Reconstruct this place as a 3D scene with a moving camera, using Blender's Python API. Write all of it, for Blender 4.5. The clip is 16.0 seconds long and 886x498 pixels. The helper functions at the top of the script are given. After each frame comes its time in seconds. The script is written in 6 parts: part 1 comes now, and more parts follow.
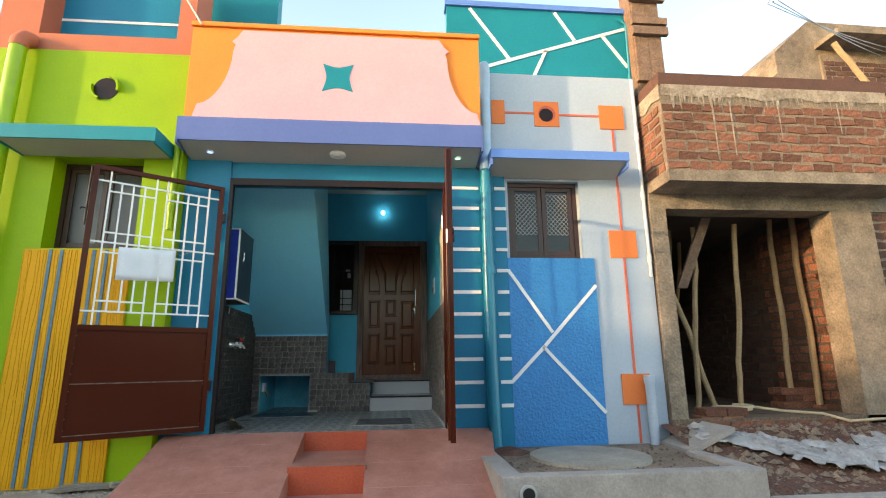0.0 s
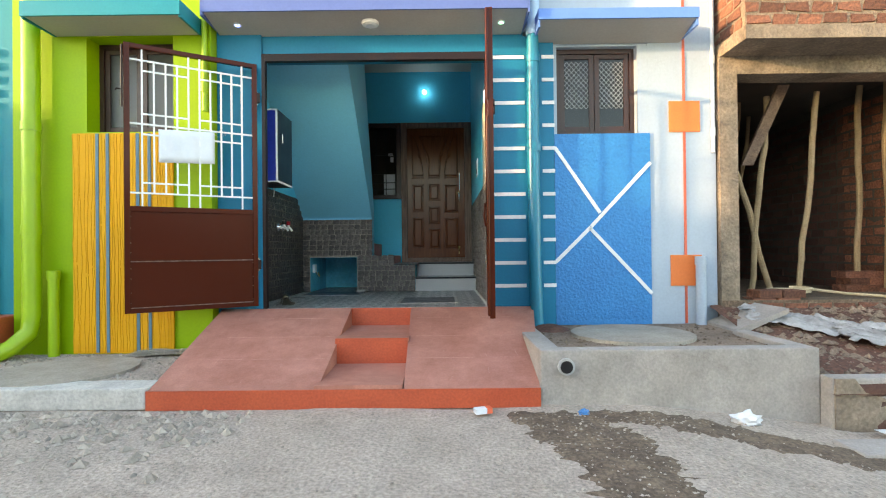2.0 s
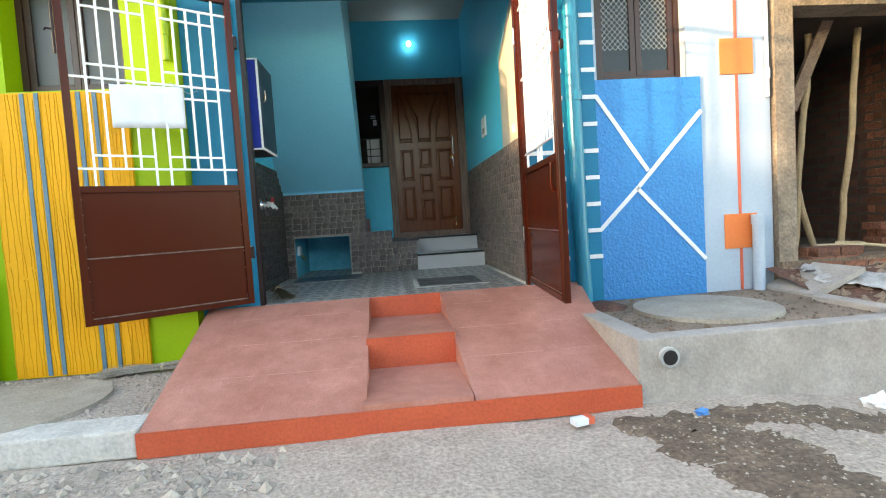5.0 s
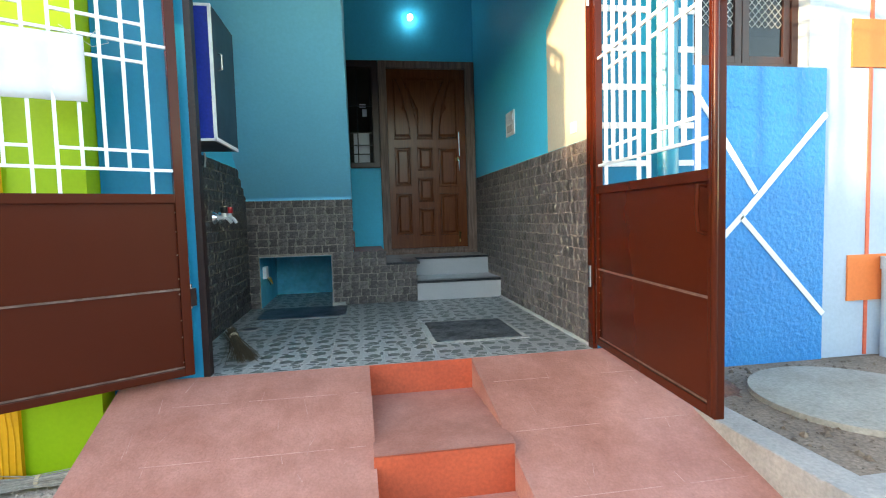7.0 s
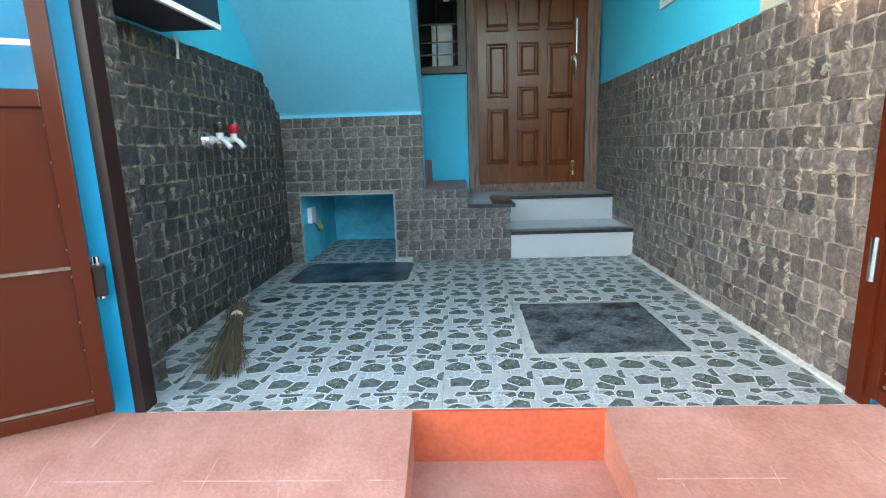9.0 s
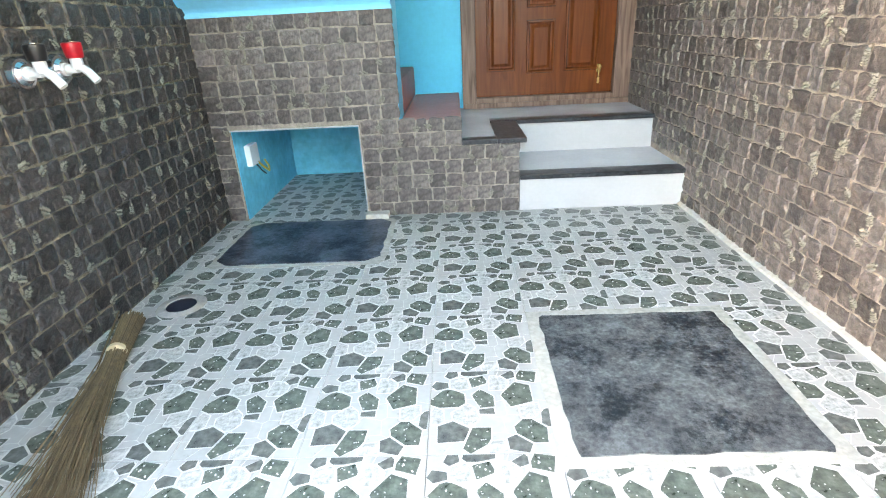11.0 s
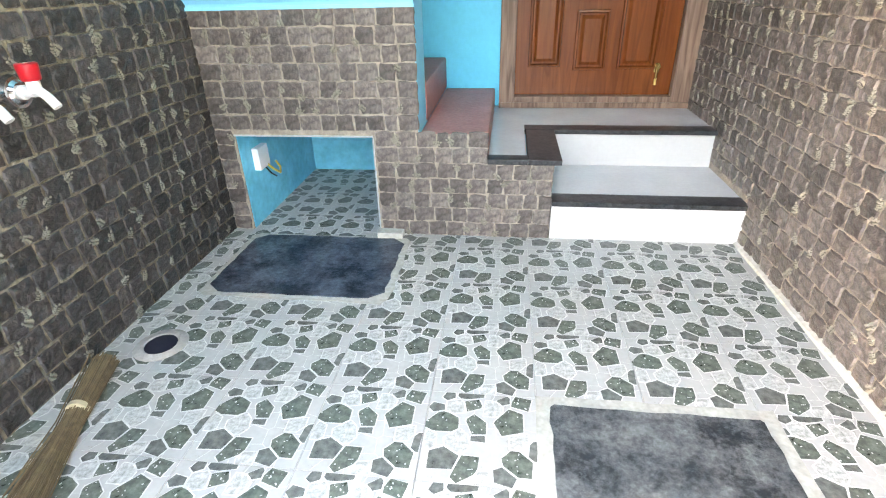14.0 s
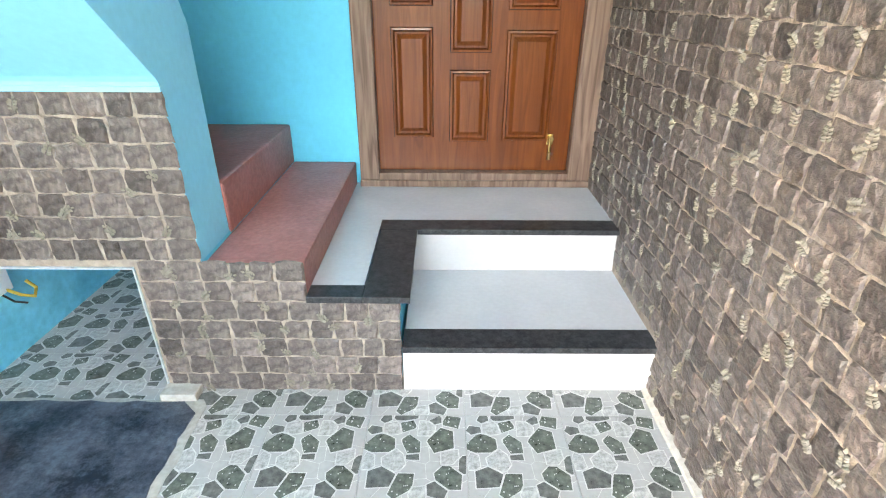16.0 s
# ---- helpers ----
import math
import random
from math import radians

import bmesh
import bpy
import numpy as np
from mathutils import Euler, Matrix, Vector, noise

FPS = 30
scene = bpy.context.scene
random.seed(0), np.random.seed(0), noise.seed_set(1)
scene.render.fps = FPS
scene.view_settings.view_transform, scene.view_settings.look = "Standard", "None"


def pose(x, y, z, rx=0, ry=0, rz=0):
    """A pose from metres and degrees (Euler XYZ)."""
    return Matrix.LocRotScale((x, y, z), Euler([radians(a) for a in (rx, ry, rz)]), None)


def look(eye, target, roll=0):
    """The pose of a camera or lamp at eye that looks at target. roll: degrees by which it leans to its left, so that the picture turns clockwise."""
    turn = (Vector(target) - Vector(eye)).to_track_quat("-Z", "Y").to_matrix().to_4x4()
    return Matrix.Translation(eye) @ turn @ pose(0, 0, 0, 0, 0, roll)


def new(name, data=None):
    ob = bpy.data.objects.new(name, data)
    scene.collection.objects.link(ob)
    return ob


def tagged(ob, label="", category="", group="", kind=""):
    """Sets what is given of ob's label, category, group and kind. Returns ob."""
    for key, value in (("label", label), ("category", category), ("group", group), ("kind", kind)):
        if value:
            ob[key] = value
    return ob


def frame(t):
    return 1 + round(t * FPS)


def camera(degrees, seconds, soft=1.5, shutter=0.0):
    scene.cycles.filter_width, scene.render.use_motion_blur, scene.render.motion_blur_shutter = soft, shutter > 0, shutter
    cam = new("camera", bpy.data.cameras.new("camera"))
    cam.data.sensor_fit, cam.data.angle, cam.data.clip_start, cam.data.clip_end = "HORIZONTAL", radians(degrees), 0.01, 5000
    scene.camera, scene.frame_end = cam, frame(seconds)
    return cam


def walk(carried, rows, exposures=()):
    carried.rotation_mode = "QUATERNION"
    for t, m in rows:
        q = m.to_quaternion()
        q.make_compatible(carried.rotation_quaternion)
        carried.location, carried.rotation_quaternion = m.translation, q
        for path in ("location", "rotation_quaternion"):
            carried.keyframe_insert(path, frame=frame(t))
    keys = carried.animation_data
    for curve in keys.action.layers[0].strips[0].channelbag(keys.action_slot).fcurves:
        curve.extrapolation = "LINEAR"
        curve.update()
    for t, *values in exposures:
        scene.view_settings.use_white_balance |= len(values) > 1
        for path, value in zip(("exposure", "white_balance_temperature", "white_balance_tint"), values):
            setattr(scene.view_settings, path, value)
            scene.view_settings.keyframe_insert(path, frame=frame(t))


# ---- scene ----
cam = camera(82.2, 16.0, soft=1.1)

PATH = [
    (0, (0.202, -5.039, 1.126), (0.388, -3.097, 1.567), -0.7),
    (0.5, (0.273, -4.973, 1.107), (0.395, -2.999, 1.405), -1.0),
    (1, (0.318, -4.914, 1.087), (0.389, -2.92, 1.218), -1.2),
    (1.5, (0.287, -4.873, 1.064), (0.318, -2.874, 1.097), -1.1),
    (2, (0.285, -4.892, 1.054), (0.278, -2.892, 1.067), -0.6),
    (2.5, (0.235, -4.841, 1.025), (0.196, -2.841, 1.012), -0.2),
    (3, (0.102, -4.786, 1.01), (0.031, -2.787, 0.971), -0.8),
    (3.5, (-0.035, -4.697, 1.024), (-0.041, -2.699, 0.939), -2.8),
    (4, (-0.145, -4.547, 0.995), (-0.096, -2.549, 0.918), -3.5),
    (6.3, (-0.659, -3.287, 1.308), (-0.284, -1.33, 1.145), -1.8),
    (6.5, (-0.677, -3.14, 1.312), (-0.29, -1.183, 1.171), -1.4),
    (7, (-0.63, -2.773, 1.33), (-0.316, -0.802, 1.202), -1.6),
    (7.5, (-0.581, -2.386, 1.333), (-0.412, -0.401, 1.153), -1.9),
    (8, (-0.561, -2.013, 1.37), (-0.448, -0.031, 1.133), -1.8),
    (8.5, (-0.469, -1.697, 1.371), (-0.481, 0.283, 1.089), -1.6),
    (9, (-0.452, -1.399, 1.299), (-0.531, 0.56, 0.905), -1.8),
    (9.2, (-0.458, -1.276, 1.291), (-0.52, 0.671, 0.837), -2.0),
    (11.3, (-0.412, -0.353, 1.446), (-0.484, 1.469, 0.624), -3.2),
    (11.5, (-0.386, -0.272, 1.448), (-0.372, 1.549, 0.621), -3.3),
    (12, (-0.295, -0.096, 1.559), (-0.113, 1.701, 0.701), -2.9),
    (12.5, (-0.312, -0.08, 1.598), (-0.11, 1.7, 0.708), -2.2),
    (13, (-0.42, -0.121, 1.622), (-0.466, 1.669, 0.731), -2.6),
    (13.5, (-0.425, -0.158, 1.638), (-0.673, 1.61, 0.736), -2.4),
    (14, (-0.335, -0.096, 1.61), (-0.565, 1.653, 0.667), -1.5),
    (14.5, (-0.262, 0.097, 1.575), (-0.296, 1.804, 0.534), 1.2),
    (15, (-0.183, 0.281, 1.568), (-0.047, 1.955, 0.483), 2.8),
    (15.5, (-0.066, 0.583, 1.631), (-0.004, 2.283, 0.579), 1.3),
    (16, (0.009, 0.72, 1.741), (0.011, 2.506, 0.839), 0.3),
]
walk(cam, [(t, look(eye, target, roll)) for t, eye, target, roll in PATH],
     exposures=[(0.0, 2.58, 7600, 14), (1.0, 2.86, 7650, 14), (1.6, 3.10, 7700, 14), (2.5, 3.20, 7700, 14), (4.0, 3.36, 7700, 14), (6.5, 3.46, 7250, 13), (7.3, 3.72, 7050, 10), (8.3, 4.19, 6800, 8),
                (9.2, 4.60, 6850, 8), (11.3, 5.62, 8300, 21), (12.2, 5.72, 8600, 23), (13.5, 5.9, 8800, 25), (14.5, 5.8, 8750, 25), (16.0, 6.03, 8750, 24)])

# ---- light: low evening sun along the street, open sky ----
SUN_DIR = Vector((1.0, 0.34, -0.16)).normalized()
world = bpy.data.worlds.new("sky")
scene.world = world
world.use_nodes = True
wn = world.node_tree.nodes
sky = wn.new("ShaderNodeTexSky")
sky.sky_type = "NISHITA"
sky.sun_disc = False
sky.dust_density = 0.6
sky.sun_elevation = math.asin(-SUN_DIR.z)
sky.sun_rotation = math.atan2(-SUN_DIR.x, -SUN_DIR.y)
world.node_tree.links.new(sky.outputs[0], wn["Background"].inputs[0])
wn["Background"].inputs[1].default_value = 0.15
sun = new("sun", bpy.data.lights.new("sun", "SUN"))
sun.data.energy = 1.0
sun.data.angle = radians(1.0)
sun.data.color = (1.0, 0.72, 0.42)
sun.matrix_world = look((0, 0, 20), Vector((0, 0, 20)) + SUN_DIR)

# ---- materials ----


def mat(name, color, rough=0.6, color2=None, scale=6.0, amount=0.5, metallic=0.0, bump=0.0, bump_scale=60.0, spec=0.5, island=0.0, fine=0.35, crisp=0.5):
    """Paint or stone with variation at two scales and a fine relief."""
    m = bpy.data.materials.new(name)
    m.use_nodes = True
    n, l = m.node_tree.nodes, m.node_tree.links
    b = n["Principled BSDF"]
    b.inputs["Metallic"].default_value = metallic
    b.inputs["Specular IOR Level"].default_value = spec
    c2 = color2 or tuple(c * 0.8 for c in color)
    geo = n.new("ShaderNodeTexCoord")
    t1 = n.new("ShaderNodeTexNoise")
    t1.inputs["Scale"].default_value, t1.inputs["Detail"].default_value, t1.inputs["Roughness"].default_value = scale, 8, crisp
    l.new(geo.outputs["Object"], t1.inputs["Vector"])
    t2 = n.new("ShaderNodeTexNoise")
    t2.inputs["Scale"].default_value, t2.inputs["Detail"].default_value = bump_scale, 4
    l.new(geo.outputs["Object"], t2.inputs["Vector"])
    ramp = n.new("ShaderNodeValToRGB")
    ramp.color_ramp.elements[0].position, ramp.color_ramp.elements[1].position = 0.5 - amount * 0.4, 0.5 + amount * 0.4
    ramp.color_ramp.elements[0].color = (*c2, 1)
    ramp.color_ramp.elements[1].color = (*color, 1)
    l.new(t1.outputs["Fac"], ramp.inputs[0])
    out = ramp.outputs[0]
    if fine:
        mx = n.new("ShaderNodeMix")
        mx.data_type, mx.blend_type = "RGBA", "MULTIPLY"
        mx.inputs[0].default_value = fine
        l.new(out, mx.inputs[6])
        g = n.new("ShaderNodeMapRange")
        g.inputs[1].default_value, g.inputs[2].default_value, g.inputs[3].default_value, g.inputs[4].default_value = 0.32, 0.68, 0.55, 1.25
        l.new(t2.outputs["Fac"], g.inputs[0])
        l.new(g.outputs[0], mx.inputs[7])
        out = mx.outputs[2]
    if island:
        info = n.new("ShaderNodeObjectInfo")
        gm = n.new("ShaderNodeNewGeometry")
        ad = n.new("ShaderNodeMath")
        ad.operation = "ADD"
        l.new(info.outputs["Random"], ad.inputs[0])
        l.new(gm.outputs["Random Per Island"], ad.inputs[1])
        fr = n.new("ShaderNodeMath")
        fr.operation = "FRACT"
        l.new(ad.outputs[0], fr.inputs[0])
        mr = n.new("ShaderNodeMapRange")
        mr.inputs[3].default_value, mr.inputs[4].default_value = 1 - island, 1 + island
        l.new(fr.outputs[0], mr.inputs[0])
        mx = n.new("ShaderNodeMix")
        mx.data_type, mx.blend_type = "RGBA", "MULTIPLY"
        mx.inputs[0].default_value = 1.0
        l.new(out, mx.inputs[6])
        l.new(mr.outputs[0], mx.inputs[7])
        out = mx.outputs[2]
    l.new(out, b.inputs["Base Color"])
    rr = n.new("ShaderNodeMapRange")
    rr.inputs[3].default_value, rr.inputs[4].default_value = max(0.02, rough - 0.1), min(1.0, rough + 0.1)
    l.new(t1.outputs["Fac"], rr.inputs[0])
    l.new(rr.outputs[0], b.inputs["Roughness"])
    if bump:
        bp = n.new("ShaderNodeBump")
        bp.inputs["Strength"].default_value = min(1.0, bump * 2)
        bp.inputs["Distance"].default_value = 0.004 + 0.01 * bump
        l.new(t2.outputs["Fac"], bp.inputs["Height"])
        l.new(bp.outputs[0], b.inputs["Normal"])
    return m


PAINT = dict(spec=0.2, bump=0.10, bump_scale=45.0, amount=0.8, scale=2.5, fine=0.10)
M_BLUE_IN = mat("inner_blue_paint", (0.05, 0.56, 0.79), 0.45, (0.042, 0.50, 0.74), **PAINT)
M_BLUE_STAIN = mat("stained_blue_paint", (0.11, 0.60, 0.78), 0.5, (0.02, 0.36, 0.52), scale=3.2, amount=0.42, bump=0.15, bump_scale=30, fine=0.3, crisp=0.62)
M_BLUE_SOFFIT = mat("pale_blue_paint", (0.18, 0.60, 0.80), 0.5, (0.16, 0.55, 0.76), **PAINT)
M_TEAL = mat("teal_paint", (0.003, 0.19, 0.32), 0.4, (0.003, 0.155, 0.28), **PAINT)
M_TEAL_TOP = mat("green_teal_paint", (0.0, 0.22, 0.28), 0.5, (0.0, 0.19, 0.25), **PAINT)
M_ROYAL = mat("royal_blue_texture_paint", (0.014, 0.22, 0.52), 0.5, (0.011, 0.18, 0.46), scale=3, amount=0.8, bump=0.9, bump_scale=38, fine=0.2)
M_WHITEBLUE = mat("bluish_white_paint", (0.385, 0.46, 0.54), 0.55, (0.34, 0.41, 0.485), **PAINT)
M_WHITE = mat("white_paint", (0.78, 0.78, 0.76), 0.5, (0.7, 0.7, 0.69), **PAINT)
M_GREEN = mat("lime_green_paint", (0.255, 0.415, 0.005), 0.5, (0.215, 0.36, 0.0045), **PAINT)
M_YELLOW = mat("yellow_texture_paint", (0.72, 0.36, 0.012), 0.55, (0.64, 0.30, 0.01), **PAINT)
M_STRIPE = mat("slate_blue_stripe", (0.08, 0.18, 0.26), 0.6)
M_PINK = mat("pink_paint", (0.70, 0.38, 0.43), 0.55, (0.64, 0.34, 0.39), **PAINT)
M_ORANGE = mat("orange_paint", (0.78, 0.25, 0.05), 0.55, (0.70, 0.21, 0.04), **PAINT)
M_ORANGE_SQ = mat("orange_square_paint", (0.74, 0.20, 0.06), 0.55, (0.66, 0.17, 0.05), **PAINT)
M_VIOLET = mat("periwinkle_paint", (0.10, 0.152, 0.38), 0.5, (0.085, 0.13, 0.34), **PAINT)
M_BLUEBAND = mat("blue_band_paint", (0.11, 0.24, 0.60), 0.5, (0.1, 0.21, 0.53), **PAINT)
M_TERRA = mat("terracotta_paint", (0.46, 0.15, 0.09), 0.6, (0.40, 0.12, 0.07), **PAINT)
M_RAMP = mat("worn_red_oxide", (0.47, 0.215, 0.165), 0.6, (0.315, 0.118, 0.083), scale=3.6, amount=0.42, bump=0.2, bump_scale=90, fine=0.25, crisp=0.74)
M_RISER = mat("fresh_red_oxide", (0.50, 0.09, 0.035), 0.5, (0.42, 0.07, 0.03), scale=4, amount=0.5, bump=0.15)
M_REDSTEP = mat("dull_red_oxide_step", (0.45, 0.195, 0.175), 0.5, (0.33, 0.105, 0.092), scale=5, amount=0.5, bump=0.2, crisp=0.65)
M_CONC = mat("cement_render", (0.41, 0.375, 0.345), 0.85, (0.25, 0.228, 0.208), scale=2.6, amount=0.5, bump=0.4, bump_scale=60, fine=0.3, crisp=0.72)
M_CONC_OLD = mat("rough_concrete", (0.34, 0.27, 0.20), 0.92, (0.11, 0.085, 0.062), scale=3.0, amount=0.5, bump=0.8, bump_scale=40, fine=0.6, crisp=0.72)
M_ROAD = mat("gravel_dust_road", (0.50, 0.412, 0.345), 0.95, (0.30, 0.245, 0.20), scale=2.4, amount=0.55, bump=1.0, bump_scale=48, fine=0.7, crisp=0.78)
M_SOIL = mat("damp_brown_soil", (0.225, 0.158, 0.106), 0.95, (0.075, 0.05, 0.034), scale=6, amount=0.5, bump=0.9, bump_scale=50, fine=0.9, crisp=0.7)
M_REDSOIL = mat("red_soil", (0.16, 0.07, 0.045), 0.95, (0.09, 0.04, 0.028), scale=6, amount=0.45, bump=0.9, bump_scale=40, fine=0.9)
M_LIME = mat("lime_stained_cement", (0.42, 0.36, 0.29), 0.95, (0.19, 0.145, 0.105), scale=6, amount=0.5, bump=0.7, bump_scale=40, fine=0.6, crisp=0.72)
M_STONE_GRAVEL = mat("grey_gravel", (0.42, 0.36, 0.30), 0.9, (0.27, 0.23, 0.19), scale=20, amount=0.9, island=0.3)
M_BRICK = mat("red_brick", (0.27, 0.107, 0.060), 0.92, (0.115, 0.047, 0.032), scale=7, amount=0.6, bump=0.8, bump_scale=45, island=0.40, fine=0.9, crisp=0.7)
# weathered tone, also darkened to stand in for shade deep in the brick room
M_BRICK_DARK = mat("shaded_weathered_brick", (0.12, 0.056, 0.04), 0.9, (0.075, 0.036, 0.028), scale=9, amount=0.9, bump=0.5, island=0.25)
M_MORTAR = mat("mortar", (0.30, 0.235, 0.17), 0.95, (0.15, 0.112, 0.08), scale=7, amount=0.55, bump=0.8, fine=0.8, crisp=0.7)
M_STONE = mat("dark_cladding_stone", (0.168, 0.137, 0.124), 0.44, (0.058, 0.046, 0.042), scale=26, amount=0.6, bump=0.75, bump_scale=60, island=0.40, fine=0.7, crisp=0.7)
M_GROUT = mat("tan_cladding_joint", (0.37, 0.31, 0.255), 0.85, (0.22, 0.185, 0.155), scale=16, amount=0.6, bump=0.6)
M_GATE = mat("brown_enamel", (0.068, 0.0115, 0.0040), 0.2, (0.058, 0.0095, 0.0034), scale=1.6, amount=1.0, bump=0.03, bump_scale=7, spec=0.17, fine=0.05)
# darker copies of the brown cladding colours, painting the shade on the left
M_STONE_SHADED = mat("shaded_cladding_stone", (0.060, 0.053, 0.051), 0.42, (0.018, 0.016, 0.016), scale=26, amount=0.6, bump=0.75, bump_scale=60, island=0.42, fine=0.7, crisp=0.7)
M_GROUT_SHADED = mat("shaded_cladding_joint", (0.24, 0.205, 0.15), 0.85, (0.12, 0.102, 0.08), scale=16, amount=0.6, bump=0.6)
M_WORN = mat("worn_enamel_edge", (0.20, 0.125, 0.095), 0.5, (0.07, 0.03, 0.02), scale=20, amount=0.5)
M_FRAME = mat("dark_brown_enamel", (0.022, 0.010, 0.009), 0.35, (0.016, 0.008, 0.008), spec=0.2)
M_BAR = mat("white_enamel_bar", (0.74, 0.76, 0.76), 0.35, (0.68, 0.7, 0.7), fine=0.05)
M_PAPER = mat("white_paper", (0.68, 0.70, 0.73), 0.7, (0.6, 0.63, 0.68), fine=0.05)
M_WOODFRAME = mat("brown_window_wood", (0.05, 0.018, 0.014), 0.4, (0.03, 0.011, 0.009), scale=14, amount=0.9)
M_GRANITE = mat("black_granite", (0.006, 0.007, 0.009), 0.32, (0.055, 0.057, 0.062), scale=26, amount=0.32, spec=0.24, fine=0.3, crisp=0.88)
M_STEPWHITE = mat("white_glazed_tile", (0.47, 0.457, 0.452), 0.22, (0.435, 0.425, 0.42), scale=3, fine=0.05)
M_STEPGREY = mat("pale_grey_tile", (0.53, 0.525, 0.53), 0.22, (0.47, 0.47, 0.48), scale=4, fine=0.08)
M_SLAB = mat("black_oxide_patch", (0.008, 0.0145, 0.027), 0.36, (0.085, 0.105, 0.135), scale=7, amount=0.24, bump=0.12, fine=0.5, bump_scale=70, crisp=0.82)
M_SLAB2 = mat("worn_black_patch", (0.010, 0.014, 0.019), 0.5, (0.15, 0.158, 0.16), scale=8, amount=0.26, bump=0.12, fine=0.7, bump_scale=90, crisp=0.86)
M_BED = mat("packed_earth", (0.31, 0.225, 0.165), 0.95, (0.15, 0.105, 0.075), scale=4, amount=0.5, bump=0.9, bump_scale=60, fine=0.8, crisp=0.72)
M_KERB = mat("whitish_cement", (0.60, 0.58, 0.54), 0.9, (0.36, 0.345, 0.32), scale=5, amount=0.5, bump=0.5, bump_scale=45, crisp=0.7)
M_WPLASTER = mat("pale_blue_plaster", (0.40, 0.44, 0.45), 0.7, (0.25, 0.31, 0.34), scale=14, amount=0.6, bump=0.3)
M_COVER = mat("dusty_cement_cover", (0.40, 0.36, 0.305), 0.9, (0.25, 0.215, 0.175), scale=4, amount=0.55, bump=0.4, bump_scale=60, fine=0.4, crisp=0.72)
M_BORDER = mat("cement_border", (0.44, 0.42, 0.37), 0.8, (0.36, 0.345, 0.31), scale=9, bump=0.2)
M_METER = mat("navy_box_paint", (0.012, 0.016, 0.032), 0.4)
M_METERBLUE = mat("blue_box_paint", (0.012, 0.03, 0.30), 0.4)
M_PIPE_G = mat("green_painted_pipe", (0.28, 0.45, 0.006), 0.4, (0.24, 0.40, 0.005), fine=0.05)
M_PIPE_T = mat("teal_painted_pipe", (0.0, 0.20, 0.30), 0.35, (0.0, 0.17, 0.27), fine=0.05)
M_PIPE_L = mat("pale_blue_pipe", (0.40, 0.58, 0.74), 0.4, fine=0.05)
M_PIPE_W = mat("white_pvc_pipe", (0.72, 0.73, 0.74), 0.4, fine=0.05)
M_PVC = mat("grey_pvc_pipe", (0.44, 0.44, 0.43), 0.5, fine=0.05)
M_BLACK = mat("black_plastic", (0.012, 0.012, 0.013), 0.35)
M_RED = mat("red_plastic", (0.45, 0.01, 0.02), 0.3)
M_WPLASTIC = mat("white_plastic", (0.75, 0.76, 0.76), 0.3, fine=0.05)
M_CHROME = mat("chrome", (0.7, 0.7, 0.7), 0.15, metallic=1.0)
M_BRASS = mat("brass", (0.62, 0.42, 0.16), 0.25, metallic=1.0)
M_TIMBER = mat("rough_pole_timber", (0.42, 0.30, 0.17), 0.85, (0.27, 0.18, 0.10), scale=9, amount=0.9, bump=0.5)
M_PLANK = mat("weathered_plank", (0.29, 0.185, 0.125), 0.85, (0.12, 0.07, 0.048), scale=9, amount=0.6, bump=0.6, fine=0.7, crisp=0.7)
M_STRAW = mat("broom_straw", (0.20, 0.135, 0.07), 0.8, (0.10, 0.07, 0.04), scale=30, amount=0.9, island=0.3)
M_STRAW_PALE = mat("bleached_straw", (0.36, 0.33, 0.28), 0.85, (0.22, 0.195, 0.16), scale=30, amount=0.9, island=0.3)
M_SACK = mat("white_woven_sack", (0.45, 0.455, 0.46), 0.75, (0.16, 0.15, 0.14), scale=6, amount=0.55, bump=0.5, bump_scale=30, crisp=0.65)
M_HOSE = mat("cream_hose", (0.52, 0.42, 0.27), 0.6)
M_CREAM_SUNLIT = mat("sunlit_cream_paint", (0.47, 0.45, 0.36), 0.5, (0.43, 0.41, 0.33), **PAINT)
M_CEIL = mat("white_canopy_underside", (0.46, 0.445, 0.41), 0.7, (0.40, 0.385, 0.355), **PAINT)
# near-black plaster: the shade of closed rooms is put into the colour
M_DARKWALL = mat("shaded_room_plaster", (0.09, 0.075, 0.06), 0.95, (0.06, 0.05, 0.04), scale=3)


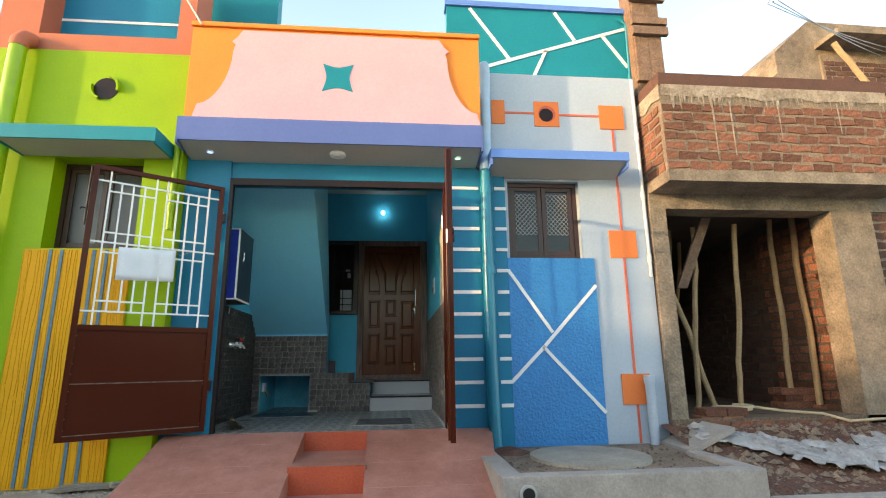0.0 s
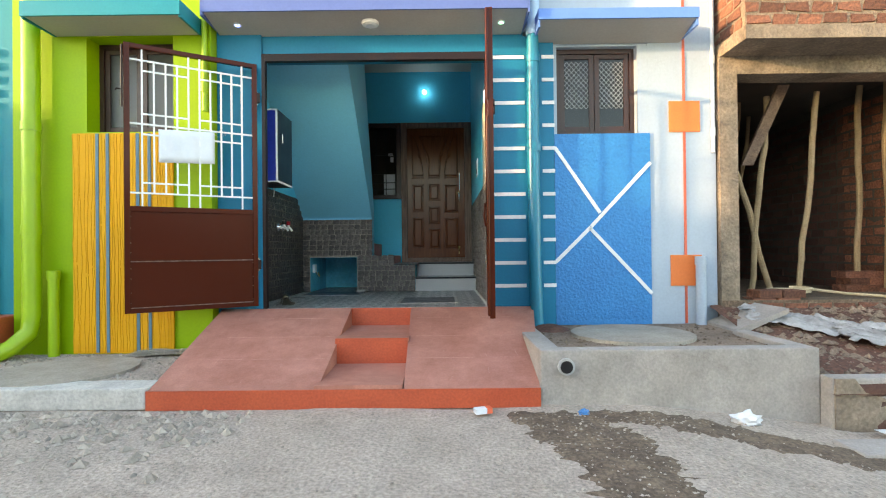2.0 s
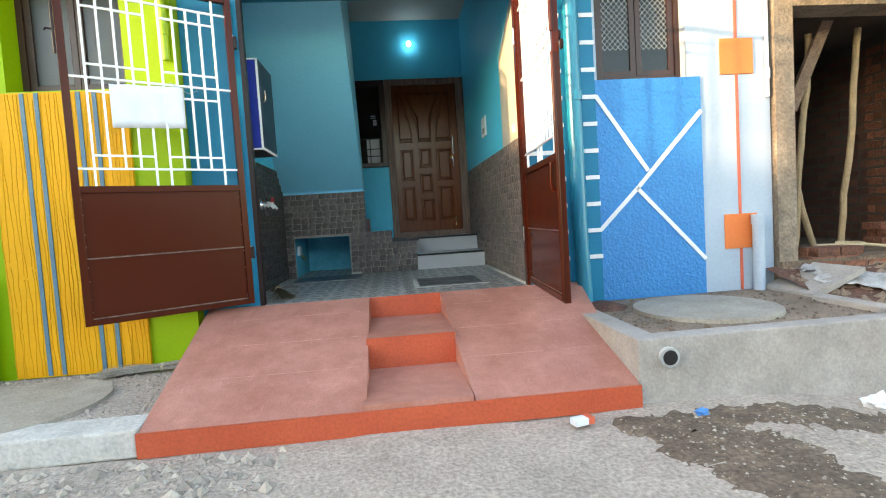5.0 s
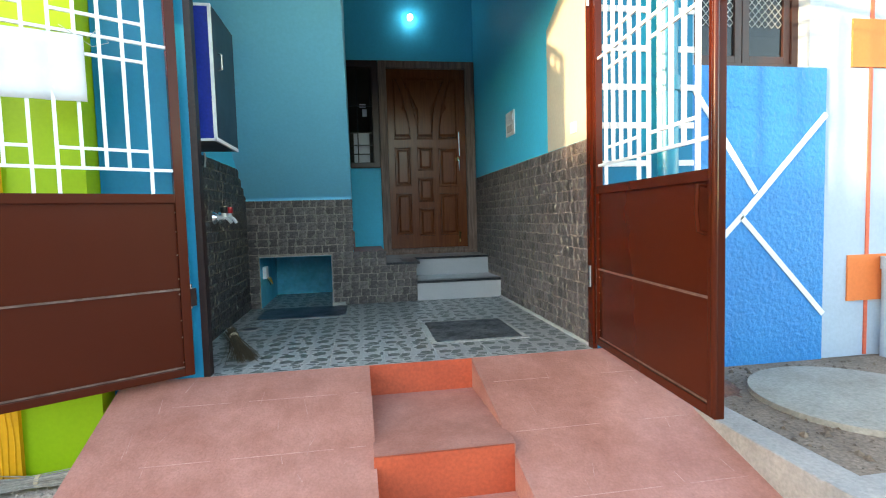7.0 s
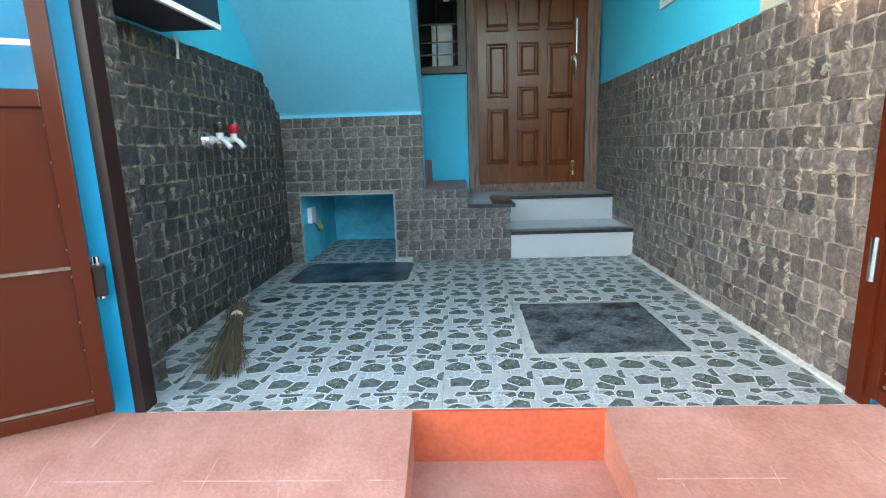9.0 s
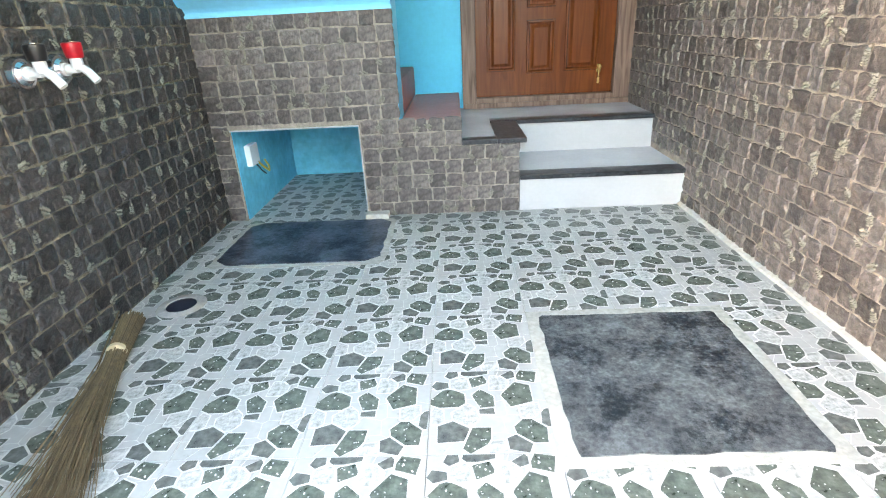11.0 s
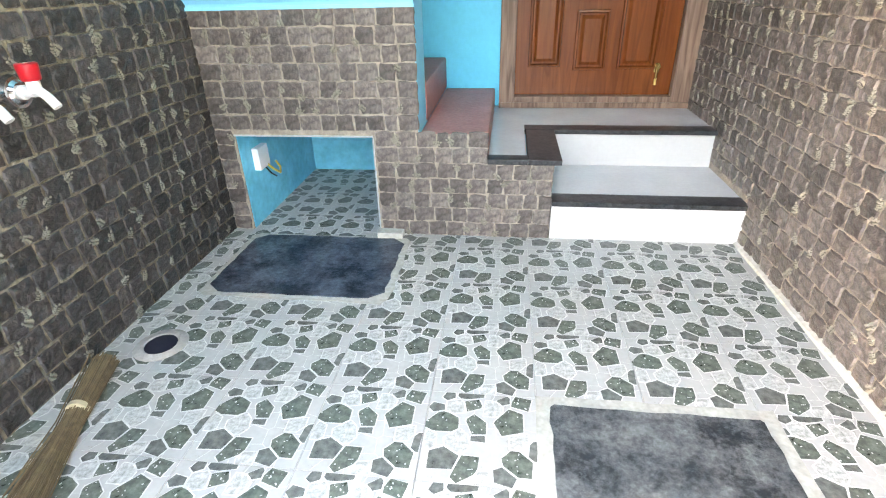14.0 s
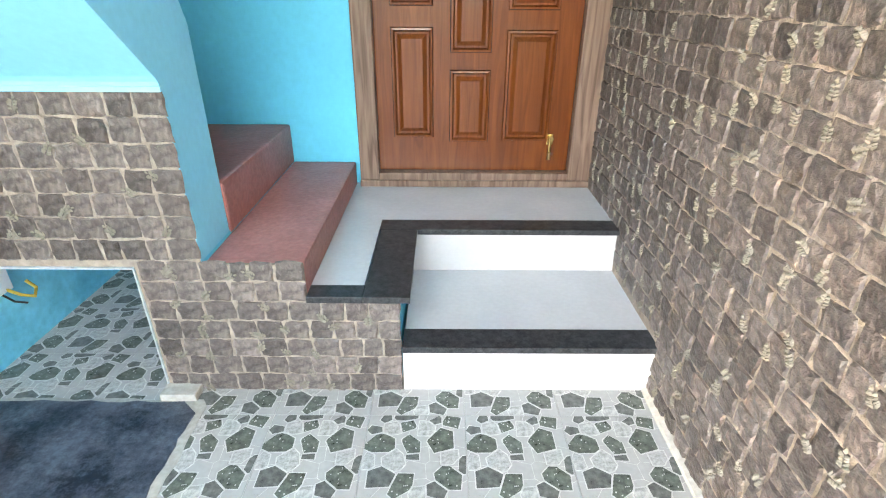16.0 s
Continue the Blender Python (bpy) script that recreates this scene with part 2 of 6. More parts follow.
def wood(name, dark, light, rough, spec=0.3):
    m = bpy.data.materials.new(name)
    m.use_nodes = True
    n, l = m.node_tree.nodes, m.node_tree.links
    b = n["Principled BSDF"]
    tc = n.new("ShaderNodeTexCoord")
    mp = n.new("ShaderNodeMapping")
    mp.inputs["Scale"].default_value = (16, 16, 1.2)
    l.new(tc.outputs["Object"], mp.inputs[0])
    w = n.new("ShaderNodeTexNoise")
    w.inputs["Scale"].default_value, w.inputs["Detail"].default_value, w.inputs["Distortion"].default_value = 2.2, 8, 1.2
    l.new(mp.outputs[0], w.inputs["Vector"])
    r = n.new("ShaderNodeValToRGB")
    r.color_ramp.elements[0].position, r.color_ramp.elements[1].position = 0.3, 0.72
    r.color_ramp.elements[0].color, r.color_ramp.elements[1].color = (*dark, 1), (*light, 1)
    l.new(w.outputs["Fac"], r.inputs[0])
    l.new(r.outputs[0], b.inputs["Base Color"])
    b.inputs["Roughness"].default_value = rough
    b.inputs["Specular IOR Level"].default_value = spec
    bp = n.new("ShaderNodeBump")
    bp.inputs["Strength"].default_value, bp.inputs["Distance"].default_value = 0.15, 0.002
    l.new(w.outputs["Fac"], bp.inputs["Height"])
    l.new(bp.outputs[0], b.inputs["Normal"])
    return m


M_DOOR = wood("varnished_teak", (0.108, 0.024, 0.0062), (0.178, 0.046, 0.0115), 0.24, 0.32)
M_DOORFRAME = wood("dull_frame_wood", (0.095, 0.052, 0.038), (0.26, 0.165, 0.125), 0.5)


def glass_mat(name, tint=(0.6, 0.68, 0.7), rough=0.05):
    m = bpy.data.materials.new(name)
    m.use_nodes = True
    b = m.node_tree.nodes["Principled BSDF"]
    b.inputs["Base Color"].default_value = (*tint, 1)
    b.inputs["Transmission Weight"].default_value = 0.85
    b.inputs["Roughness"].default_value = rough
    b.inputs["Specular IOR Level"].default_value = 0.12
    return m


M_GLASS = glass_mat("dark_pane", (0.02, 0.025, 0.03), 0.06)
M_FROST = glass_mat("ribbed_pane", (0.16, 0.18, 0.19), 0.3)


def glow(name, color, strength):
    m = bpy.data.materials.new(name)
    m.use_nodes = True
    b = m.node_tree.nodes["Principled BSDF"]
    b.inputs["Emission Color"].default_value = (*color, 1)
    b.inputs["Emission Strength"].default_value = strength
    return m


# ---- mesh helpers ----
ORIGIN = {}


def add_box(bm, x0, x1, y0, y1, z0, z1):
    vs = [bm.verts.new((x, y, z)) for x in (x0, x1) for y in (y0, y1) for z in (z0, z1)]
    for f in ((0, 1, 3, 2), (4, 6, 7, 5), (0, 4, 5, 1), (2, 3, 7, 6), (0, 2, 6, 4), (1, 5, 7, 3)):
        bm.faces.new([vs[i] for i in f])


def boxes(*dims, bevel=0.0):
    bm = bmesh.new()
    for d in dims:
        add_box(bm, *d)
    if bevel:
        bmesh.ops.bevel(bm, geom=bm.edges[:], offset=bevel, segments=2, affect="EDGES", profile=0.6)
    return bm


def prism(outline, axis, a, b):
    """An outline of two-number corners drawn out along one axis from a to b."""
    def place(p, v):
        return {"x": (v, p[0], p[1]), "y": (p[0], v, p[1]), "z": (p[0], p[1], v)}[axis]
    bm = bmesh.new()
    lo = [bm.verts.new(place(p, a)) for p in outline]
    hi = [bm.verts.new(place(p, b)) for p in outline]
    k = len(outline)
    bm.faces.new(lo)
    bm.faces.new(hi[::-1])
    for i in range(k):
        bm.faces.new((lo[i], hi[i], hi[(i + 1) % k], lo[(i + 1) % k]))
    bmesh.ops.recalc_face_normals(bm, faces=bm.faces[:])
    return bm


def add_tube(bm, p, q, r, r2=None, seg=12, caps=True):
    p, q = Vector(p), Vector(q)
    d = q - p
    turn = d.to_track_quat("Z", "Y").to_matrix().to_4x4()
    bmesh.ops.create_cone(bm, cap_ends=caps, segments=seg, radius1=r, radius2=r if r2 is None else r2, depth=d.length,
                          matrix=Matrix.Translation((p + q) / 2) @ turn)


def tube(p, q, r, r2=None, seg=12):
    bm = bmesh.new()
    add_tube(bm, p, q, r, r2, seg)
    return bm


def sweep(points, r, seg=10):
    """A round bar along points, as one mesh."""
    bm = bmesh.new()
    pts = [Vector(p) for p in points]
    rings = []
    for i, p in enumerate(pts):
        d = (pts[min(i + 1, len(pts) - 1)] - pts[max(i - 1, 0)]).normalized()
        u = d.orthogonal().normalized() if not rings else (prev - d * prev.dot(d)).normalized()
        prev = u
        w = d.cross(u)
        rings.append([bm.verts.new(p + r * (math.cos(a) * u + math.sin(a) * w)) for a in (2 * math.pi * k / seg for k in range(seg))])
    for a, b in zip(rings, rings[1:]):
        for k in range(seg):
            bm.faces.new((a[k], a[(k + 1) % seg], b[(k + 1) % seg], b[k]))
    bm.faces.new(rings[0][::-1])
    bm.faces.new(rings[-1])
    bmesh.ops.recalc_face_normals(bm, faces=bm.faces[:])
    return bm


def mesh_of(name, bm, material, smooth=False):
    me = bpy.data.meshes.new(name)
    bm.to_mesh(me)
    bm.free()
    if material:
        me.materials.append(material)
    if smooth:
        for f in me.polygons:
            f.use_smooth = True
        me.set_sharp_from_angle(angle=radians(35))
    return me


def part(name, bm, material, parent, label="", smooth=False, local=False):
    """One mesh under a thing or a part; bm in world places unless local."""
    if not local:
        bmesh.ops.translate(bm, verts=bm.verts[:], vec=-ORIGIN[parent.name])
    ob = new(name, mesh_of(name, bm, material, smooth))
    ob.parent = parent
    ORIGIN[ob.name] = ORIGIN.get(parent.name, Vector())
    if label:
        tagged(ob, label)
    return ob


def thing(name, base, label, category, group="", kind="", m=None):
    ob = new(name)
    ob.empty_display_size = 0.1
    ob.matrix_world = m if m else Matrix.Translation(base)
    ORIGIN[ob.name] = Vector(base)
    return tagged(ob, label, category, group, kind)


def solid(name, bm, material, label, category, group="", kind="", smooth=False):
    """A thing of one mesh, in world places."""
    ob = new(name, mesh_of(name, bm, material, smooth))
    ORIGIN[ob.name] = Vector()
    return tagged(ob, label, category, group, kind)


def structure(name, bm, material, label, category="", smooth=False):
    return solid(name, bm, material, label, category or name.split("_")[0], kind="structure", smooth=smooth)

# ---- large structure ----
F = 0.528          # porch floor
XL, XR = -1.66, 0.715   # porch side walls
YS, YB = 2.055, 3.10    # stair front, door wall


def ground_z(x, y):
    z = 0.012 * noise.noise((x * 1.3, y * 1.3, 0.0)) + 0.006 * noise.noise((x * 6, y * 6, 3.0))
    z += -0.16 * max(0.0, min(1.0, (x - 1.6) / 1.4)) * max(0.0, min(1.0, (-0.4 - y) / 0.8))
    return z


def grid_mesh(xs, ys, fz):
    bm = bmesh.new()
    rows = [[bm.verts.new((x, y, fz(x, y))) for x in xs] for y in ys]
    for r0, r1 in zip(rows, rows[1:]):
        for i in range(len(xs) - 1):
            bm.faces.new((r0[i], r0[i + 1], r1[i + 1], r1[i]))
    return bm


def steps(a, b, d):
    k = max(1, round((b - a) / d))
    return [a + (b - a) * i / k for i in range(k)]


gx = [-900, -200, -60, -20] + steps(-8, -4.2, 0.5) + steps(-4.2, 5.5, 0.06) + steps(5.5, 9, 0.5) + [9, 20, 60, 200, 900]
gy = [-900, -200, -60, -20] + steps(-9, -5, 0.5) + steps(-5, -1.2, 0.06) + steps(-1.2, 5, 0.4) + [5, 20, 60, 200, 900]
structure("ground", grid_mesh(gx, gy, ground_z), M_ROAD, "dusty grey unpaved street of packed gravel", smooth=True)

# porch floor bed, plinth and walls of the house
house = "main house"
structure("floor", boxes((XL, XR, 0.0, YB + 0.2, 0.05, F - 0.012)), M_BORDER, "grey cement bed under the porch tiles")
structure("wall_left", boxes((XL - 0.15, XL, 0.30, YB + 0.2, 0.0, 3.9)), M_BLUE_IN, "blue painted porch side wall")
structure("wall_right", boxes((XR + 0.004, XR + 0.12, 0.06, YB + 0.2, 0.0, 3.9)), M_BLUE_IN, "blue painted porch side wall with switch plate")
DX0, DX1, DZ0, DZ1 = -0.385, 0.695, 0.93, 3.09
WX0 = -1.05
structure("wall_back", boxes((XL, WX0, YB, YB + 0.2, F, 3.9), (WX0, XR, YB, YB + 0.2, DZ1, 3.9), (WX0, DX0, YB, YB + 0.2, F, 1.90),
                             (DX1, XR, YB, YB + 0.2, F, DZ1), (DX0, DX1, YB, YB + 0.2, F, 0.90)), M_BLUE_IN, "blue painted wall around the house door")
structure("ceiling", boxes((-1.85, 1.05, -0.17, YB + 0.2, 3.9, 4.0)), M_CEIL, "plain roof slab over the porch")
# room behind door, closed; its shade is put into the dark plaster colour
structure("wall_room", boxes((-1.3, 1.0, 4.6, 4.7, 0.5, 3.9), (-1.3, -1.25, YB + 0.2, 4.6, 0.5, 3.9), (0.95, 1.0, YB + 0.2, 4.6, 0.5, 3.9),
                             (-1.25, 0.95, YB + 0.2, 4.6, 0.45, 0.5), (-1.25, 0.95, YB + 0.2, 4.6, 3.9, 4.0)), M_DARKWALL, "plaster room behind the house door, coloured dark for shade")
# facade
structure("wall_front_left", boxes((-1.90, XL, 0.0, 0.30, 0.0, 3.9), (XL, -1.470, 0.0, 0.058, 0.0, 3.9)), M_TEAL, "teal painted pillar beside the gate")
structure("wall_pier", boxes((XL, -1.515, 0.06, 0.245, F, 1.785), (XL, -1.60, 0.06, 0.245, 1.785, 3.9)), M_BLUE_IN, "blue painted pier inside the gate")
structure("wall_front_right", boxes((XR + 0.12, 1.065, 0.045, 0.30, 0.0, 3.9), (1.065, 1.36, 0.045, 0.30, 0.0, 3.15), (XR + 0.004, XR + 0.12, 0.045, 0.06, 0.0, 3.9)), M_TEAL, "teal painted pillar with white stripes")
structure("wall_front_beam", boxes((-1.50, XR + 0.005, 0.03, 0.30, 2.99, 3.9)), M_TEAL, "teal painted beam above the gate")

# cream patch cut to the sunlit outline: sunlight put into colour and shape
structure("wall_patch", prism([(0.062, 1.77), (0.75, 1.77), (0.75, 2.62), (0.062, 3.0)], "x", XR, XR + 0.006), M_CREAM_SUNLIT, "cream painted corner of the porch side wall, shaped as a sunlit patch")
# stair slab that climbs over the porch
structure("stair_flight", prism([(YS, 1.52), (YS - 0.005, 1.536), (YS - 0.018, 1.552), (0.30, 1.52 + 0.93 * 1.755), (0.30, 3.88), (1.35, 3.88), (2.275, 1.66), (2.275, 1.02), (YS, 1.02)], "x", XL, -0.71),
          M_BLUE_SOFFIT, "pale blue underside of an upper stair flight", "stairs")
# masonry under the stair with a niche
NX0, NX1, NZ = -1.56, -0.915, 1.0
structure("wall_stair", boxes((XL, NX0, YS + 0.01, 3.0, F, 1.02), (NX1, -0.41, YS + 0.01, YB, F, 0.80), (NX1, -0.71, YS + 0.01, YB, 0.80, 1.0),
                              (XL, -0.71, YS + 0.01, YB, NZ, 1.02), (-0.41, -0.13, YS + 0.01, YB, F, 0.88)), M_BLUE_IN, "blue painted masonry under the stair")
structure("wall_niche", boxes((NX0 + 0.003, NX1, 2.95, 3.0, F, NZ), (NX0 - 0.001, NX0 + 0.002, YS + 0.012, 2.95, F, NZ)), M_BLUE_STAIN, "stained blue back wall of the low niche")

# canopy and parapet of the main house
can = thing("canopy", (-0.4, -0.3, 3.2), "white-soffit concrete canopy with a periwinkle fascia", "canopy", kind="structure")
part("slab", prism([(0.03, 3.17), (-0.34, 3.24), (-0.34, 3.46), (0.30, 3.46), (0.30, 3.17)], "x", -1.87, 1.05), M_CEIL, can)
part("fascia", boxes((-1.875, 1.055, -0.36, -0.342, 3.235, 3.475), (-1.89, -1.872, -0.36, 0.0, 3.20, 3.475), (1.052, 1.07, -0.36, 0.04, 3.20, 3.475)), M_VIOLET, can, "periwinkle blue painted edge band")
par = thing("parapet", (-0.4, -0.25, 3.46), "pink parapet with orange scrolled ends and a star opening", "parapet", kind="structure")


def parapet_outline():
    """The pink field: concave scrolled shoulders between orange ends."""
    left = [(-1.78, 3.478), (-1.75, 3.60)]
    for k in range(9):
        a = k / 8
        left.append((-1.74 + 0.30 * math.sin(a * math.pi / 2), 3.63 + 0.60 * (1 - math.cos(a * math.pi / 2)) ** 0.9))
    left += [(-1.42, 4.30), (-1.46, 4.33), (-1.41, 4.38), (-1.36, 4.46)]
    right = [(-0.72 - x, z - 0.01) for x, z in left]
    return left + right[::-1]


STAR_C, STAR_R = (-0.395, 3.965), 0.155


def star_outline(r):
    pts = []
    for k in range(4):
        c0, c1 = [(STAR_C[0] + r * math.copysign(1, math.cos(a)), STAR_C[1] + r * math.copysign(1, math.sin(a))) for a in (math.pi / 4 + math.pi / 2 * k, math.pi / 4 + math.pi / 2 * (k + 1))]
        for j in range(5):
            s = j / 5
            bow = 0.26 * 4 * s * (1 - s)
            mx, mz = c0[0] + (c1[0] - c0[0]) * s, c0[1] + (c1[1] - c0[1]) * s
            pts.append((mx + (STAR_C[0] - mx) * bow, mz + (STAR_C[1] - mz) * bow))
    return pts


part("backing", boxes((-1.86, 1.06, -0.30, -0.18, 3.46, 4.50)), M_ORANGE, par, "orange painted parapet wall")
part("coping", boxes((-1.87, 1.07, -0.33, -0.17, 4.495, 4.545), bevel=0.008), M_ORANGE, par, "orange painted coping")
part("panel", prism(parapet_outline(), "y", -0.325, -0.298), M_PINK, par, "pale pink raised field")
part("star", prism(star_outline(STAR_R), "y", -0.329, -0.31), M_TEAL_TOP, par, "teal four-pointed star with concave sides")

# upper wall of the main house, set back
structure("wall_upper", boxes((-2.3, -1.35, 0.9, 1.1, 4.0, 6.5)), M_TEAL_TOP, "teal painted stair head wall")

# neighbour with white and blue front
H2X0, H2X1 = 1.36, 2.94
h2 = thing("neighbour_house", (2.1, 0.1, 0.0), "bluish-white house front with orange squares and royal blue panel", "house", kind="structure")
WZ0, WZ1, W2X0, W2X1 = 2.20, 3.06, 1.40, 2.185
part("wall", boxes((H2X0, W2X0, 0.09, 0.35, 0.0, 3.2), (W2X1 + 0.10, H2X1, 0.07, 0.35, 0.0, 3.2), (W2X0, W2X1 + 0.10, 0.09, 0.35, 0.0, WZ0 - 0.02),
                   (W2X0, W2X1 + 0.10, 0.09, 0.35, WZ1, 3.2), (1.07, H2X1, 0.07, 0.35, 3.2, 4.34)), M_WHITEBLUE, h2)
part("reveal", boxes((W2X1, W2X1 + 0.10, 0.072, 0.35, WZ0, WZ1)), M_WHITEBLUE, h2, "white window reveal")
part("upper_wall", boxes((0.80, 3.06, 0.36, 0.5, 4.2, 5.42)), M_TEAL_TOP, h2, "teal upper wall with white diagonal lines")
part("upper_coping", boxes((0.78, 3.08, 0.33, 0.52, 5.42, 5.49)), M_BLUEBAND, h2, "blue painted coping")
part("panel", boxes((1.365, 2.295, 0.055, 0.088, 0.33, 2.195)), M_ROYAL, h2, "rough royal blue panel")
part("canopy", prism([(0.07, 3.08), (-0.27, 3.165), (-0.27, 3.20), (0.07, 3.20)], "x", 1.18, 2.60), M_CEIL, h2, "white underside of window canopy")
part("canopy_edge", boxes((1.16, 2.62, -0.29, 0.07, 3.20, 3.26), (1.16, 2.62, -0.29, -0.272, 3.165, 3.20), (1.16, 1.178, -0.27, 0.04, 3.10, 3.20), (2.602, 2.62, -0.27, 0.06, 3.10, 3.20)), M_BLUEBAND, h2, "blue painted canopy edge")

# green neighbour
GY = -0.12
h3 = thing("green_house", (-2.8, GY, 0.0), "lime green house front with a yellow grained panel", "house", kind="structure")
GW0, GW1, GZ0, GZ1 = -3.08, -2.26, 2.22, 3.12
part("wall", boxes((-3.78, GW0, GY, 0.3, 0.0, 4.28), (GW1, -1.905, GY, 0.3, 0.0, 4.28), (GW0, GW1, GY, 0.3, 0.0, GZ0), (GW0, GW1, GY, 0.3, GZ1, 4.28)), M_GREEN, h3)
part("upper_wall", boxes((-3.85, -1.93, GY + 0.02, 0.3, 4.28, 4.48), (-3.85, -3.45, GY + 0.02, 0.3, 4.48, 6.0), (-2.10, -1.93, GY + 0.02, 0.3, 4.48, 6.0), (-3.45, -2.1, 0.22, 0.3, 4.48, 6.0)), M_TERRA, h3, "terracotta painted upper storey")
part("upper_panel", boxes((-3.45, -2.10, 0.19, 0.218, 4.48, 6.0)), M_TEAL, h3, "teal recessed panel")
part("canopy", prism([(GY, 3.13), (-0.50, 3.145), (-0.50, 3.245), (GY, 3.265)], "x", -3.36, -2.012), M_CEIL, h3, "cream underside of window canopy")
part("canopy_edge", boxes((-3.38, -1.99, -0.522, -0.502, 3.14, 3.268), (-2.010, -1.99, -0.502, GY, 3.126, 3.268), (-3.38, -3.362, -0.502, GY, 3.126, 3.268), (-3.362, -2.010, -0.502, GY, 3.2665, 3.282)), M_TEAL_TOP, h3, "teal painted canopy edge")
part("panel", boxes((-3.20, -2.26, GY - 0.025, GY, 0.14, 2.205)), M_YELLOW, h3, "yellow grained texture panel")

# far left house corner
h4 = thing("blue_house", (-4.6, 0.0, 0.0), "dull blue house front beyond the green one", "house", kind="structure")
part("wall", boxes((-9.0, -3.785, 0.0, 0.3, 0.0, 3.6)), M_TEAL_TOP, h4)
part("plinth", boxes((-9.0, -3.80, -0.65, 0.0, 0.0, 0.50), bevel=0.02), M_RISER, h4, "red oxide plinth")
part("door", boxes((-5.2, -4.02, -0.03, 0.0, 0.50, 1.62)), M_FRAME, h4, "dark brown lower door panel")
for k in range(11):
    part("slat", boxes((-5.2, -4.02, -0.035, 0.0, 1.70 + 0.13 * k, 1.77 + 0.13 * k)), M_BAR, h4, "white ventilator slat")

# brick house under construction
h5 = thing("brick_house", (4.4, 0.0, 0.0), "unfinished brick house with concrete frame and balcony", "house", kind="structure")
part("left_pier", boxes((2.955, 3.13, 0.02, 0.30, 0.0, 2.75)), M_CONC_OLD, h5, "rough concrete pier")
part("right_pier", boxes((5.05, 5.55, 0.0, 0.30, 0.0, 2.75)), M_CONC_OLD, h5, "plastered concrete pier")
part("beam", boxes((2.955, 7.0, 0.02, 0.30, 2.75, 2.92)), M_CONC_OLD, h5, "concrete beam over the opening")
part("balcony_slab", boxes((2.97, 5.75, -0.40, 0.30, 2.92, 3.04)), M_CONC_OLD, h5, "bare concrete balcony slab")
# room shade is carried by the dark wall and ceiling colour
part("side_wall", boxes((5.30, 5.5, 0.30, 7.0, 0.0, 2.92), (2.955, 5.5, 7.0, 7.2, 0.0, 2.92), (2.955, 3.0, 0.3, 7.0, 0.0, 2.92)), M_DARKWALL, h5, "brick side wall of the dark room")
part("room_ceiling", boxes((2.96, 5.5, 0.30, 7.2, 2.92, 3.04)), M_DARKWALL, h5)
part("room_floor", boxes((2.96, 9.0, 0.0, 7.2, 0.0, 0.56)), M_SOIL, h5, "earth filled floor")
part("balcony_wall", boxes((2.985, 5.62, -0.37, -0.27, 3.04, 4.14), (2.985, 3.085, -0.27, 0.3, 3.04, 4.14), (5.52, 5.62, -0.27, 0.3, 3.04, 4.14)), M_MORTAR, h5, "mortar joints of the balcony parapet")
part("far_wall", boxes((5.55, 9.0, 0.05, 0.3, 0.0, 3.04)), M_MORTAR, h5, "weathered brick wall")

# red ramp with two inset steps
NT = 0.36
ramp_label = "red oxide cement ramp with two inset steps"
ramp = thing("ramp", (-0.4, -0.7, 0.0), ramp_label, "ramp", kind="structure")
RZ = lambda y: 0.125 + (0.5272 - 0.125) * (y + 1.44) / 1.44


def ramp_side(x0t, x0b, x1t, x1b):
    bm = bmesh.new()
    c = [(x0b, -1.44, 0.0), (x1b, -1.44, 0.0), (x1t, 0.0, 0.0), (x0t, 0.0, 0.0)]
    lo = [bm.verts.new(p) for p in c]
    hi = [bm.verts.new((x, y, RZ(y))) for x, y, _ in c]
    bm.faces.new(lo[::-1])
    bm.faces.new(hi)
    for i in range(4):
        bm.faces.new((lo[i], lo[(i + 1) % 4], hi[(i + 1) % 4], hi[i]))
    return bm


NXA, NXB = -0.615, -0.045
part("slope", ramp_side(-1.86, -1.75, NXA, NXA + 0.02), M_RAMP, ramp, "worn pinkish red slope")
part("slope", ramp_side(NXB, NXB + 0.04, 1.13, 0.92), M_RAMP, ramp, "worn pinkish red slope")
part("notch_base", boxes((NXA, NXB + 0.03, -1.43, 0.0, 0.0, 0.155), (NXA, NXB + 0.03, -0.74, 0.0, 0.155, NT)), M_RAMP, ramp, "dusty inset treads")
part("riser", boxes((NXA, NXB + 0.005, -0.012, 0.002, NT, 0.5262)), M_RISER, ramp, "bright red oxide riser")
part("riser", boxes((NXA, NXB + 0.02, -0.752, -0.738, 0.155, NT)), M_RISER, ramp, "bright red oxide riser")
M_SCUFF = mat("pale_scuff", (0.50, 0.275, 0.225), 0.75, (0.43, 0.20, 0.16), scale=30, amount=0.4)
for y in (-0.24, -0.62, -1.0):
    for a, b in ((-1.55, -1.28), (-1.2, -0.78), (NXA - 0.1, NXA - 0.03), (NXB + 0.07, 0.30 - 0.2 * y), (0.62, 0.88)):
        part("score_line", prism([(y, RZ(y) - 0.002), (y + 0.003, RZ(y + 0.003) - 0.002), (y + 0.003, RZ(y + 0.003) + 0.0008), (y, RZ(y) + 0.0008)], "x", a, b), M_SCUFF, ramp, "faint score line")
rsc = random.Random(4)
